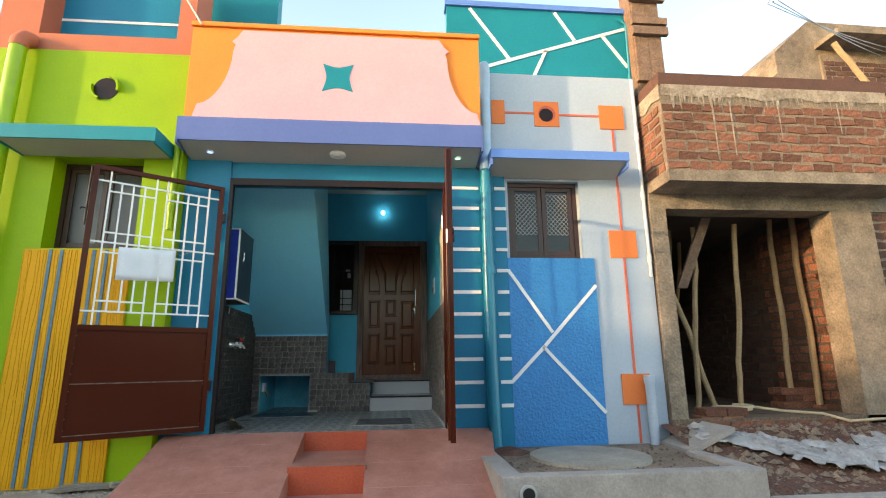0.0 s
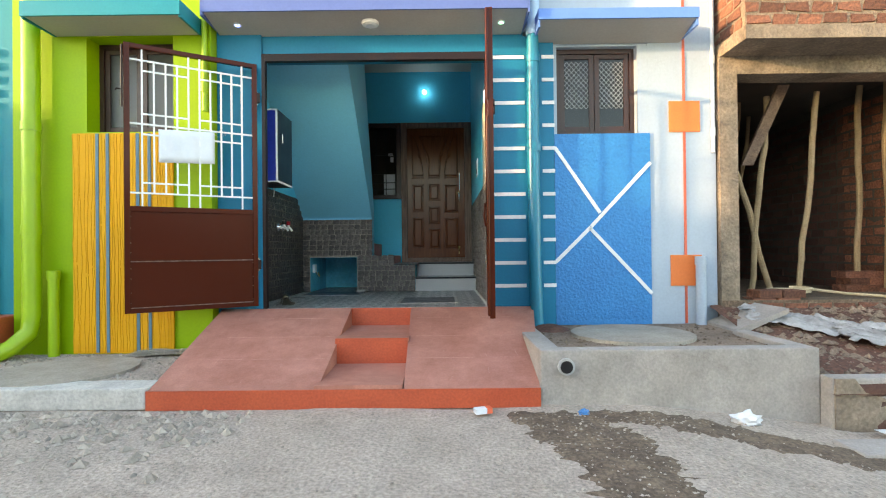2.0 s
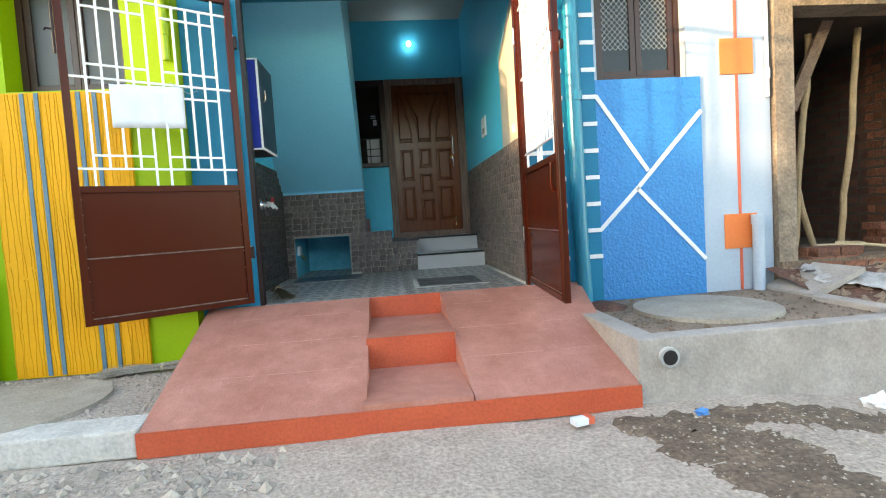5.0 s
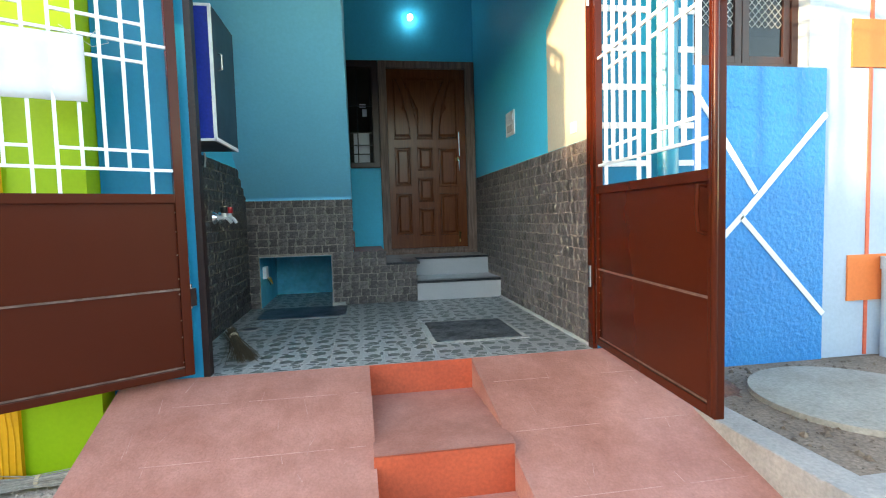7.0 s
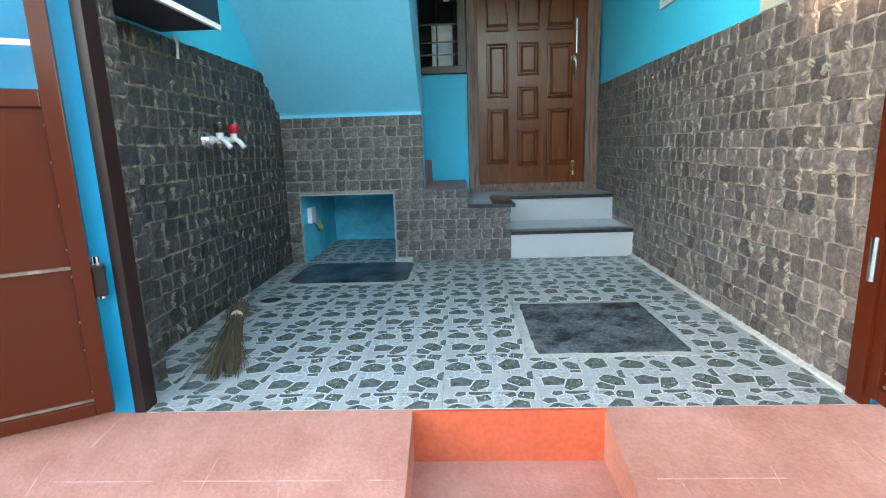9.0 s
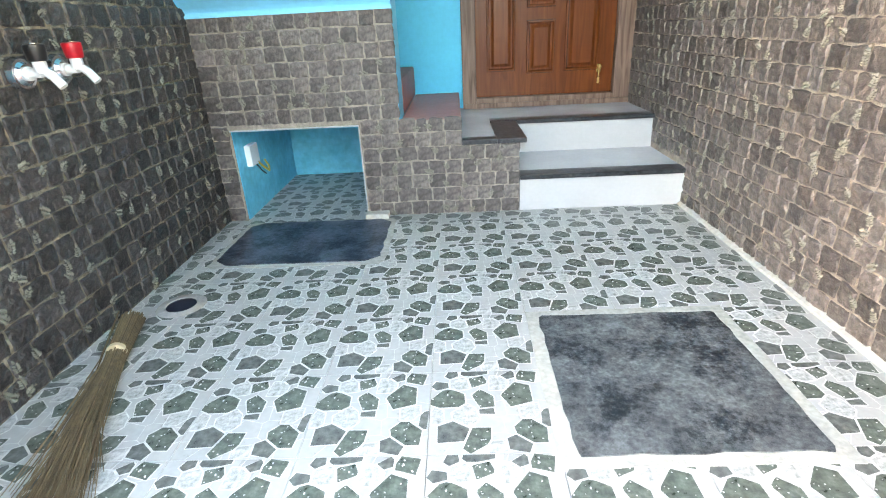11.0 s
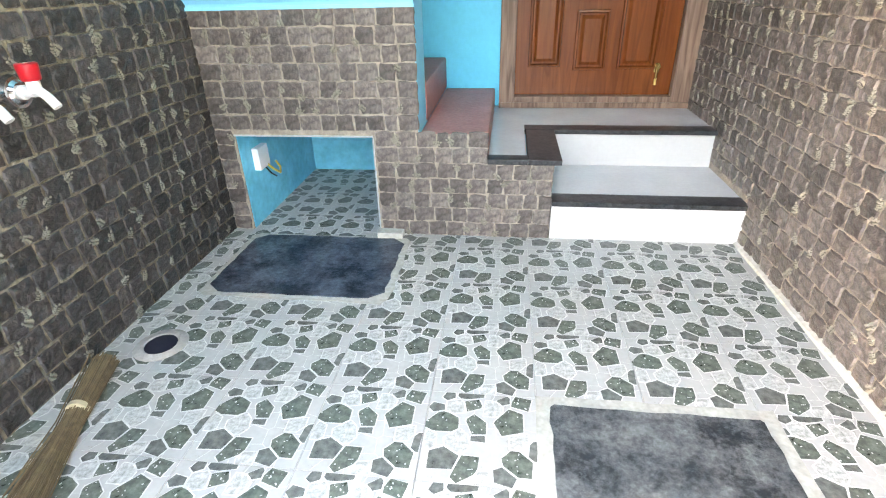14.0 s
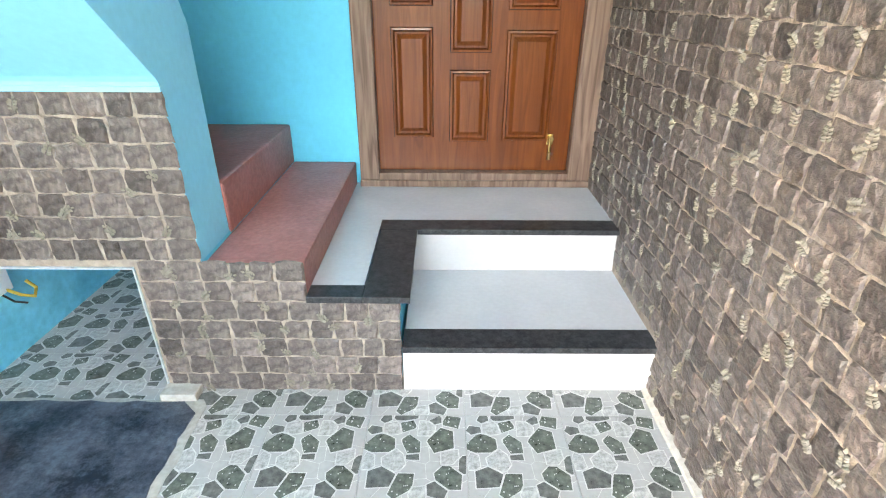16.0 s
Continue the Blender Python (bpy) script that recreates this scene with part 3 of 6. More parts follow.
for k in range(46):
    x, y = rsc.choice((rsc.uniform(-1.7, -0.7), rsc.uniform(0.08, 0.9))), rsc.uniform(-1.35, -0.06)
    L, w, dx = rsc.uniform(0.02, 0.13), rsc.uniform(0.001, 0.0035), rsc.uniform(-0.03, 0.03)
    bm = bmesh.new()
    bm.faces.new([bm.verts.new((x + ox, y + oy, RZ(y + oy) + 0.0015)) for ox, oy in ((-w, 0), (w, 0), (dx + w * 0.4, L), (dx - w * 0.4, L))])
    if abs(y + L) > 0.02 and y + L < -0.01:
        part("scuff", bm, M_SCUFF, ramp, "pale scratch")
    else:
        bm.free()
part("front_edge", boxes((-1.755, 0.925, -1.452, -1.44, 0.0, 0.13)), M_RISER, ramp, "bright red front edge")

# kerb walls
structure("kerb_right", boxes((0.93, 2.84, -1.41, -1.28, -0.2, 0.375), (0.93, 1.09, -1.30, 0.04, 0.0, 0.37), (2.70, 2.84, -1.30, -0.6, -0.2, 0.375), bevel=0.012), M_CONC, "grey cement kerb wall of a planting bed")
structure("bed_soil", boxes((1.09, 2.84, -1.30, 0.06, 0.0, 0.335)), M_BED, "packed earth inside the kerb", "soil")
structure("kerb_left", boxes((-6.0, -1.76, -1.44, -1.20, 0.0, 0.15), bevel=0.015), M_KERB, "whitish cement kerb along the street")
structure("gravel_bed", boxes((-6.0, -1.80, -1.20, GY, 0.0, 0.13)), M_ROAD, "gravel strip before the green house", "gravel")

# unseen far sides of the street, added to close reflections and shape the light
# height chosen so its roofline keeps the low sun off the lower fronts
structure("street_end", boxes((-18, -16, -13.9, 1.5, 0.0, 4.42)), M_CONC_OLD, "unseen low houses at the western street end, set to block low sun")
# out of view; lowered and lightened to send light into porch and fronts
structure("street_wall", boxes((-14, 14, -14.2, -14, 0.0, 3.6)), M_CONC, "unseen plain house fronts across the street, toned to bounce light")
# ---- gates ----


def gate(hinge, free, label):
    h, f = Vector((*hinge, 0.56)), Vector((*free, 0.56))
    d = f - h
    ang = math.degrees(math.atan2(d.y, d.x))
    g = thing("gate_leaf", h, label, "gate", group="gate leaves", m=pose(*h, 0, 0, ang))
    W, H, P = d.length, 2.31, 0.872
    t = 0.02
    for nm, b in (("stile", (0, 0.045, -t, t, 0, H)), ("stile", (W - 0.045, W, -t, t, 0, H)), ("rail", (0.045, W - 0.045, -t, t, 0, 0.04)),
                  ("rail", (0.045, W - 0.045, -t, t, P, P + 0.045)), ("rail", (0.045, W - 0.045, -t, t, H - 0.04, H))):
        part(nm, boxes(b, bevel=0.003), M_GATE, g, local=True)
    part("sheet", boxes((0.045, W - 0.045, -0.004, 0.004, 0.04, P)), M_GATE, g, "glossy brown steel sheet", local=True)
    part("batten", boxes((0.045, W - 0.045, -0.012, 0.012, 0.437, 0.446)), M_WORN, g, "worn pale batten edge", local=True)
    part("weld_line", boxes((0.046, W - 0.046, -0.008, 0.008, 0.0405, 0.048)), M_WORN, g, "worn pale lower seam", local=True)
    rw_ = random.Random(int(W * 1000))
    for x in (0.047, W - 0.047):
        for k in range(8):
            z = 0.08 + (P - 0.12) * k / 7 + rw_.uniform(-0.02, 0.02)
            bead = bmesh.new()
            bmesh.ops.create_icosphere(bead, subdivisions=1, radius=1.0, matrix=Matrix.Translation((x, 0, z)) @ Matrix.Diagonal((0.0035, 0.010, rw_.uniform(0.004, 0.008), 1)))
            part("weld_bead", bead, M_WORN, g, local=True)
    z0, z1 = P + 0.045, H - 0.04
    hz = lambda s: z0 + (z1 - z0) * s
    def bar(a, b):
        part("bar", boxes(a if b is None else b), M_BAR, g, local=True)
    r = 0.007
    xs = [0.045 + (W - 0.09) * k / 11 for k in range(1, 11)]
    for s in (0.085, 0.525, 0.93):
        bar((0.045, W - 0.045, -r, r, hz(s) - r, hz(s) + r), None)
    for k, x in enumerate(xs):
        full = k in (0, 4, 5, 9)
        bar((x - r, x + r, -r - 0.001, r + 0.001, z0 if full else hz(0.085), z1 if full else hz(0.93)), None)
    for s in (0.15, 0.46, 0.59, 0.865):
        bar((xs[0], xs[4], -r + 0.001, r - 0.001, hz(s) - r, hz(s) + r), None)
        bar((xs[5], xs[9], -r + 0.001, r - 0.001, hz(s) - r, hz(s) + r), None)
    return g, W, H


lg, LW, LH = gate((-1.505, -0.035), (-2.43, -0.60), "brown steel gate leaf with white grille, swung open")
rg, RW, RH = gate((0.72, 0.0), (0.635, -1.14), "brown steel gate leaf with white grille, standing open")
frm = thing("gate_frame", (-0.4, 0.02, F), "dark brown steel gate frame around the opening", "gate frame", kind="structure")
part("post", boxes((-1.469, -1.436, -0.003, 0.057, F, 2.99)), M_FRAME, frm)
part("post", boxes((0.69, 0.718, 0.0, 0.06, F, 2.99)), M_GATE, frm)
part("head", boxes((-1.447, 0.69, 0.0, 0.06, 2.92, 2.99)), M_FRAME, frm)

# ---- house door and side window ----
door = thing("door_1", (0.15, 3.07, 0.95), "varnished teak panelled front door, closed", "door", kind="structure")
for b in ((DX0, DX0 + 0.09, 3.05, 3.2, 0.91, DZ1), (DX1 - 0.09, XR - 0.002, 3.05, 3.098, 0.91, DZ1), (DX0 + 0.09, DX1 - 0.09, 3.05, 3.2, DZ1 - 0.08, DZ1), (DX0 + 0.09, DX1 - 0.09, 3.05, 3.2, 0.91, 0.97)):
    part("frame", boxes(b, bevel=0.006), M_DOORFRAME, door, "dull grey-brown wooden frame")
lx0, lx1, lz0, lz1 = DX0 + 0.09, DX1 - 0.09, 0.972, DZ1 - 0.08
leaf = part("leaf", boxes((lx0, lx1, 3.10, 3.14, lz0, lz1)), M_DOOR, door)

# ---- stair treads and entrance steps ----
LZ, S1 = 0.905, 0.715
st = thing("entrance_steps", (0.3, 2.5, F), "two white tiled steps with black granite nosings", "steps", kind="structure")
part("riser_tile", boxes((-0.12, XR, YS, 2.56, F, S1 - 0.02)), M_STEPWHITE, st, "white glazed riser")
part("riser_tile", boxes((-0.12, XR, 2.56, YB, F, LZ - 0.02)), M_STEPWHITE, st, "white glazed riser")
part("tread", boxes((-0.115, XR, YS + 0.09, 2.565, S1 - 0.02, S1)), M_STEPGREY, st, "pale grey tread tile")
part("nosing", boxes((-0.12, XR, YS - 0.015, YS + 0.09, S1 - 0.021, S1 + 0.002), bevel=0.003), M_GRANITE, st, "black granite nosing")
part("tread", boxes((-0.24, XR, 2.64, YB, LZ - 0.02, LZ), (-0.41, -0.24, YS + 0.06, YB, LZ - 0.02, LZ)), M_STEPGREY, st, "pale grey landing tile")
part("nosing", boxes((-0.24, XR, 2.54, 2.64, LZ - 0.021, LZ + 0.002), bevel=0.003), M_GRANITE, st, "black granite nosing")
part("nosing", boxes((-0.235, -0.09, YS - 0.015, 2.54, LZ - 0.021, LZ + 0.002), bevel=0.003), M_GRANITE, st, "black granite nosing")
part("nosing", boxes((-0.41, -0.236, YS - 0.015, YS + 0.06, LZ - 0.021, LZ + 0.002), bevel=0.003), M_GRANITE, st, "black granite nosing")
rs = thing("stair_steps", (-0.8, 2.5, 0.9), "red oxide stair steps climbing behind the blue wall", "stairs", kind="structure")
part("step", boxes((-0.71, -0.41, YS + 0.012, YB, 0.88, 1.012), bevel=0.012), M_REDSTEP, rs)
part("step", boxes((-1.185, -0.705, 2.28, YB, 1.009, 1.19), bevel=0.012), M_REDSTEP, rs)
part("step", boxes((-1.5, -1.18, 2.28, YB, 1.009, 1.38), bevel=0.012), M_REDSTEP, rs)

# ---- door leaf: raised panels, bolt and handle ----


def raised_panel(x0, x1, z0, z1, y):
    """A fielded panel: moulded rim and a bevelled raised centre, facing the street."""
    bm = bmesh.new()
    def ring(i, d):
        return [bm.verts.new(p) for p in ((x0 + i, y - d, z0 + i), (x1 - i, y - d, z0 + i), (x1 - i, y - d, z1 - i), (x0 + i, y - d, z1 - i))]
    rings = [ring(0, -0.002), ring(0.005, 0.014), ring(0.013, 0.015), ring(0.021, -0.001), ring(0.028, -0.001), ring(0.048, 0.013)]
    for a, b in zip(rings, rings[1:]):
        for k in range(4):
            bm.faces.new((a[k], a[(k + 1) % 4], b[(k + 1) % 4], b[k]))
    bm.faces.new(rings[-1])
    bmesh.ops.recalc_face_normals(bm, faces=bm.faces[:])
    return bm


def shaped_panel(outline, y):
    """A fielded panel of any convex outline (x, z), facing the street."""
    cx, cz = sum(p[0] for p in outline) / len(outline), sum(p[1] for p in outline) / len(outline)
    bm = bmesh.new()
    def ring(i, d):
        out = []
        for x, z in outline:
            far = math.hypot(x - cx, z - cz)
            out.append(bm.verts.new((x + (cx - x) * i / far, y - d, z + (cz - z) * i / far)))
        return out
    rings = [ring(0, -0.002), ring(0.006, 0.014), ring(0.017, 0.015), ring(0.026, -0.001), ring(0.034, -0.001), ring(0.060, 0.013)]
    for a, b in zip(rings, rings[1:]):
        for k in range(len(outline)):
            n = (k + 1) % len(outline)
            bm.faces.new((a[k], a[n], b[n], b[k]))
    bm.faces.new(rings[-1])
    bmesh.ops.recalc_face_normals(bm, faces=bm.faces[:])
    return bm


cols = ((-0.222, -0.035), (0.037, 0.221), (0.284, 0.505))
for (x0, x1), spans in zip(cols, (((1.13, 1.61), (1.69, 2.13)), ((1.11, 1.435), (1.505, 1.785), (1.865, 2.135)), ((1.115, 1.60), (1.675, 2.12)))):
    for z0, z1 in spans:
        part("panel", raised_panel(x0, x1, z0, z1, 3.10), M_DOOR, leaf)
bow = [0.16 * (k / 6) ** 2 for k in range(7)]
rise = [2.22 + 0.70 * k / 6 for k in range(7)]
part("panel", shaped_panel([(0.037 - o, z) for o, z in zip(bow, rise)] + [(0.221 + o, z) for o, z in zip(bow, rise)][::-1], 3.10), M_DOOR, leaf, "flared top panel")
part("panel", shaped_panel([(-0.222, 2.22), (-0.035, 2.22)] + [(-0.035 - o, z) for o, z in zip(bow, rise)][1:] + [(-0.222, 2.92)], 3.10), M_DOOR, leaf, "curved side panel")
part("panel", shaped_panel([(0.505, 2.92)] + [(0.284 + o, z) for o, z in zip(bow, rise)][::-1] + [(0.505, 2.22)], 3.10), M_DOOR, leaf, "curved side panel")
part("bolt", tube((0.527, 3.085, 2.03), (0.525, 3.085, 2.30), 0.006), M_CHROME, leaf, "steel tower bolt", smooth=True)
part("handle", sweep([(0.50, 3.09, 1.99), (0.50, 3.05, 1.985), (0.515, 3.045, 1.96), (0.515, 3.05, 1.90), (0.52, 3.09, 1.86)], 0.008), M_CHROME, leaf, "bright door pull", smooth=True)
part("rosette", tube((0.505, 3.09, 1.99), (0.505, 3.10, 1.99), 0.022), M_BRASS, leaf, "brass latch plate", smooth=True)
part("floor_bolt", tube((0.512, 3.083, 1.03), (0.512, 3.083, 1.145), 0.0075), M_BRASS, leaf, "small brass bottom bolt", smooth=True)
part("bolt_plate", boxes((0.497, 0.527, 3.088, 3.096, 1.10, 1.15), bevel=0.002), M_BRASS, leaf, "brass bolt plate")
part("bolt_knob", tube((0.512, 3.083, 1.135), (0.512, 3.055, 1.135), 0.009, 0.012, 14), M_BRASS, leaf, "brass bolt knob", smooth=True)
part("threshold", boxes((DX0, XR - 0.006, 3.032, 3.049, 0.9065, 0.938), bevel=0.003), M_DOORFRAME, door, "worn wooden threshold strip")

# side window
win = thing("window_1", (-0.7, 3.1, 1.9), "brown wooden side window with iron bars and ajar glass", "window", kind="structure")
for b in ((WX0, WX0 + 0.07, 3.06, 3.18, 1.92, DZ1), (DX0 - 0.075, DX0 - 0.004, 3.055, 3.18, 1.92, DZ1), (WX0, DX0 - 0.004, 3.05, 3.18, 1.90, 1.96), (WX0, DX0 - 0.004, 3.06, 3.18, DZ1 - 0.07, DZ1)):
    part("window_frame", boxes(b, bevel=0.005), M_WOODFRAME, win)
for k in range(4):
    x = WX0 + 0.12 + k * 0.15
    part("bar", tube((x, 3.12, 1.96), (x, 3.12, DZ1 - 0.07), 0.006, seg=8), M_BLACK, win)
for z in (2.06, 2.16, 2.30, 2.6):
    part("bar", boxes((WX0 + 0.07, DX0 - 0.075, 3.114, 3.126, z - 0.006, z + 0.006)), M_BLACK, win)
# two plain pale boxes for the key-like bits hanging in the window
part("hung_bits", boxes((-0.60, -0.53, 3.205, 3.215, 2.60, 2.64), (-0.57, -0.52, 3.205, 3.215, 2.50, 2.58)), M_PAPER, win, "small pale bits like keys hanging in the window")
part("shutter", boxes((-0.68, -0.50, 3.24, 3.26, 1.98, 2.32)), M_PAPER, win, "pale louvred shutter seen behind the bars")

# ---- porch floor tiles: one crazy-paving print on each tile ----
TS = 0.305
M_T = [mat("tile_dark_green", (0.155, 0.172, 0.145), 0.3, (0.040, 0.054, 0.040), scale=30, amount=0.6, bump=0.05, fine=0.6, crisp=0.7),
       mat("tile_light_grey", (0.415, 0.40, 0.38), 0.3, (0.36, 0.35, 0.335), scale=12, amount=0.6, fine=0.12),
       mat("tile_speckled_white", (0.50, 0.485, 0.46), 0.3, (0.27, 0.27, 0.255), scale=70, amount=0.30, fine=0.12, crisp=0.7),
       mat("tile_grey_green", (0.165, 0.168, 0.155), 0.3, (0.058, 0.064, 0.058), scale=30, amount=0.6, fine=0.6, crisp=0.7),
       mat("tile_line", (0.60, 0.585, 0.55), 0.4, (0.5, 0.49, 0.465), scale=30)]


def clip(poly, nx, ny, c):
    """The part of a polygon on the side nx*x + ny*y <= c."""
    out = []
    for (x0, y0), (x1, y1) in zip(poly, poly[1:] + poly[:1]):
        a, b = nx * x0 + ny * y0 - c, nx * x1 + ny * y1 - c
        if a <= 0:
            out.append((x0, y0))
        if a * b < 0:
            s = a / (a - b)
            out.append((x0 + s * (x1 - x0), y0 + s * (y1 - y0)))
    return out


rng = random.Random(23)
N = 5
seeds = [((i + 0.5 + rng.uniform(-0.36, 0.36)) / N * TS, (j + 0.5 + rng.uniform(-0.36, 0.36)) / N * TS) for i in range(N) for j in range(N)]
cells = []
for k, (sx, sy) in enumerate(seeds):
    poly = [(0.0, 0.0), (TS, 0.0), (TS, TS), (0.0, TS)]
    for q, (ox, oy) in enumerate(seeds):
        if q != k and poly:
            d = math.hypot(ox - sx, oy - sy)
            nx, ny = (ox - sx) / d, (oy - sy) / d
            poly = clip(poly, nx, ny, nx * (ox + sx) / 2 + ny * (oy + sy) / 2 - 0.0008)
    if len(poly) > 2:
        cells.append((poly, 1, 0.0))
# inlaid print pieces: place on the tile, half width, half height, tilt, colour
PIECES = ((0.15, 0.62, 0.165, 0.12, -8, 0), (0.095, 0.80, 0.07, 0.05, 8, 3), (0.385, 0.962, 0.125, 0.042, 0, 3), (0.19, 0.955, 0.055, 0.05, 0, 3), (0.41, 0.855, 0.09, 0.075, 25, 0),
          (0.46, 0.605, 0.085, 0.10, 4, 0), (0.475, 0.462, 0.075, 0.036, -3, 3), (0.775, 0.67, 0.125, 0.145, 12, 0), (0.865, 0.92, 0.105, 0.09, -15, 0), (0.70, 0.925, 0.065, 0.05, 30, 3),
          (0.19, 0.225, 0.13, 0.11, -6, 3), (0.40, 0.15, 0.09, 0.13, -20, 0), (0.83, 0.23, 0.125, 0.13, 10, 0), (0.71, 0.085, 0.115, 0.075, -30, 3), (0.955, 0.37, 0.042, 0.12, -6, 3),
          (0.26, 0.82, 0.10, 0.085, 12, 2), (0.31, 0.42, 0.105, 0.105, -30, 2), (0.60, 0.81, 0.09, 0.10, -6, 2), (0.84, 0.46, 0.085, 0.09, 3, 2), (0.55, 0.07, 0.09, 0.07, 5, 2), (0.06, 0.42, 0.07, 0.09, 15, 2))
shapes = []
for u, v, hw, hh, tilt, kind in PIECES:
    n = rng.choice((4, 5, 5)) if hh > 0.045 and hw > 0.045 else 4
    spin, a0 = math.radians(tilt), rng.uniform(0, 1)
    ring = []
    for k in range(n):
        a = 2 * math.pi * (k + (0.5 if n == 4 else a0) + rng.uniform(-0.22, 0.22) * (n > 4)) / n
        ex, ey = 1.24 * hw * math.cos(a) * rng.uniform(0.86, 1.2), 1.24 * hh * math.sin(a) * rng.uniform(0.86, 1.2)
        ring.append((u + ex * math.cos(spin) - ey * math.sin(spin), v + ex * math.sin(spin) + ey * math.cos(spin)))
    for ou, ov, ow, oh, _, _ in PIECES:
        far = math.hypot(ou - u, ov - v)
        if far > 0 and len(ring) > 2:
            nx, ny = (ou - u) / far, (ov - v) / far
            mine, other = math.hypot(hw * nx, hh * ny), math.hypot(ow * nx, oh * ny)
            cut = far * mine / (mine + other) - 0.009
            ring = clip(ring, nx, ny, nx * u + ny * v + cut)
    if len(ring) > 2:
        shapes.append((ring, kind))
for i, (ring, kind) in enumerate(shapes):
    cu, cv = sum(x for x, y in ring) / len(ring), sum(y for x, y in ring) / len(ring)
    grown = []
    for x, y in ring:
        far = math.hypot(x - cu, y - cv) + 1e-6
        grown.append((min(max(x + 0.013 * (x - cu) / far, 0.0), 1.0) * TS, min(max(y + 0.013 * (y - cv) / far, 0.0), 1.0) * TS))
    cells.append((grown, 4, 0.0003 + 0.00001 * i))
    cells.append(([(min(max(x, 0.004), 0.996) * TS, min(max(y, 0.004), 0.996) * TS) for x, y in ring], kind, 0.0007 + 0.00001 * i))
    # white flecks in the dark pieces
    if kind == 0:
        for _ in range(9):
            w = rng.uniform(0.15, 0.86)
            (px0, py0), fr = rng.choice(ring), rng.uniform(0.0008, 0.0027)
            fx, fy = (cu + (px0 - cu) * w) * TS, (cv + (py0 - cv) * w) * TS
            cells.append(([(fx + fr * math.cos(b), fy + fr * math.sin(b)) for b in (0, 1.05, 2.1, 3.14, 4.2, 5.25)], 4, 0.0012))


def tile_data(x0, x1, y0, y1):
    """A tile, or the piece of one between those local bounds, with its printed pieces."""
    bm = bmesh.new()
    g = 0.0009
    add_box(bm, x0 + g, x1 - g, y0 + g, y1 - g, -0.012, -0.0004)
    for f in bm.faces:
        f.material_index = 4
    for poly, kind, up in cells:
        for n in ((-1, 0, -x0 - g), (1, 0, x1 - g), (0, -1, -y0 - g), (0, 1, y1 - g)):
            poly = clip(poly, *n) if len(poly) > 2 else []
        if len(poly) > 2:
            f = bm.faces.new([bm.verts.new((x, y, up)) for x, y in poly])
            f.material_index = kind
            if f.normal.z < 0 or sum(a[0] * b[1] - b[0] * a[1] for a, b in zip(poly, poly[1:] + poly[:1])) < 0:
                f.normal_flip()
    me = mesh_of("floor_tile", bm, None)
    for m in M_T:
        me.materials.append(m)
    return me


floor_ob = bpy.data.objects["floor"]
tile_cache = {}
JX, JY = -0.222, 1.02


def lay(x_lo, x_hi, y_lo, y_hi):
    for i in range(math.floor((x_lo - JX) / TS), math.ceil((x_hi - JX) / TS)):
        for j in range(math.floor((y_lo - JY) / TS), math.ceil((y_hi - JY) / TS)):
            ox, oy = JX + i * TS, JY + j * TS
            b = tuple(round(v, 4) for v in (max(0, x_lo - ox), min(TS, x_hi - ox), max(0, y_lo - oy), min(TS, y_hi - oy)))
            if b[1] - b[0] < 0.01 or b[3] - b[2] < 0.01:
                continue
            if b not in tile_cache:
                tile_cache[b] = tile_data(*b)
            ob = new("tile", tile_cache[b])
            ob.parent = floor_ob
            ob.location = (ox, oy, F)


lay(XL, XR, 0.0, YS)
lay(NX0, NX1, YS, 2.95)


def patch(name, x0, x1, y0, y1, z, m, label, corner=0.0, seed=1, rag=0.004):
    """A flat laid patch with rough edges, a little proud of the floor."""
    r = random.Random(seed)
    pts = []
    for (ax, ay), (bx, by), (cut0, cut1) in (((x0, y0), (x1, y0), (1, 1)), ((x1, y0), (x1, y1), (1, 1)), ((x1, y1), (x0, y1), (1, 1)), ((x0, y1), (x0, y0), (1, 1))):
        L = math.hypot(bx - ax, by - ay)
        for k in range(13):
            s = (corner + (L - 2 * corner) * k / 12) / L
            pts.append((ax + (bx - ax) * s + r.uniform(-rag, rag), ay + (by - ay) * s + r.uniform(-rag, rag)))
    return solid(name, prism(pts, "z", F - 0.004, z), m, label, "cover", group="inspection covers", kind="structure")


structure("fillet", prism([(XR - 0.004, F), (XR - 0.026, F), (XR - 0.022, F + 0.008), (XR - 0.004, F + 0.018)], "y", 0.07, YS), M_BORDER, "pale cement fillet along the wall foot", "fillet")
patch("cover_border", -0.225, 0.425, 0.362, 1.028, F + 0.003, M_BORDER, "pale cement rim round a sunken black cover", 0.0, 3, 0.003)
patch("cover", -0.185, 0.385, 0.395, 0.990, F + 0.007, M_SLAB2, "scuffed black cement inspection cover in the floor", 0.01, 4)
patch("cover_border", -1.53, -0.755, 1.455, 2.0, F + 0.003, M_BORDER, "pale cement rim round a black cover", 0.03, 5, 0.006)
patch("cover", -1.505, -0.785, 1.482, 1.985, F + 0.007, M_SLAB, "black cement inspection cover beside the niche", 0.05, 6, 0.005)
solid("niche_block", boxes((-0.92, -0.80, 1.99, 2.05, F, F + 0.03), bevel=0.006), M_BORDER, "small whitish cement block at the niche foot", "block")

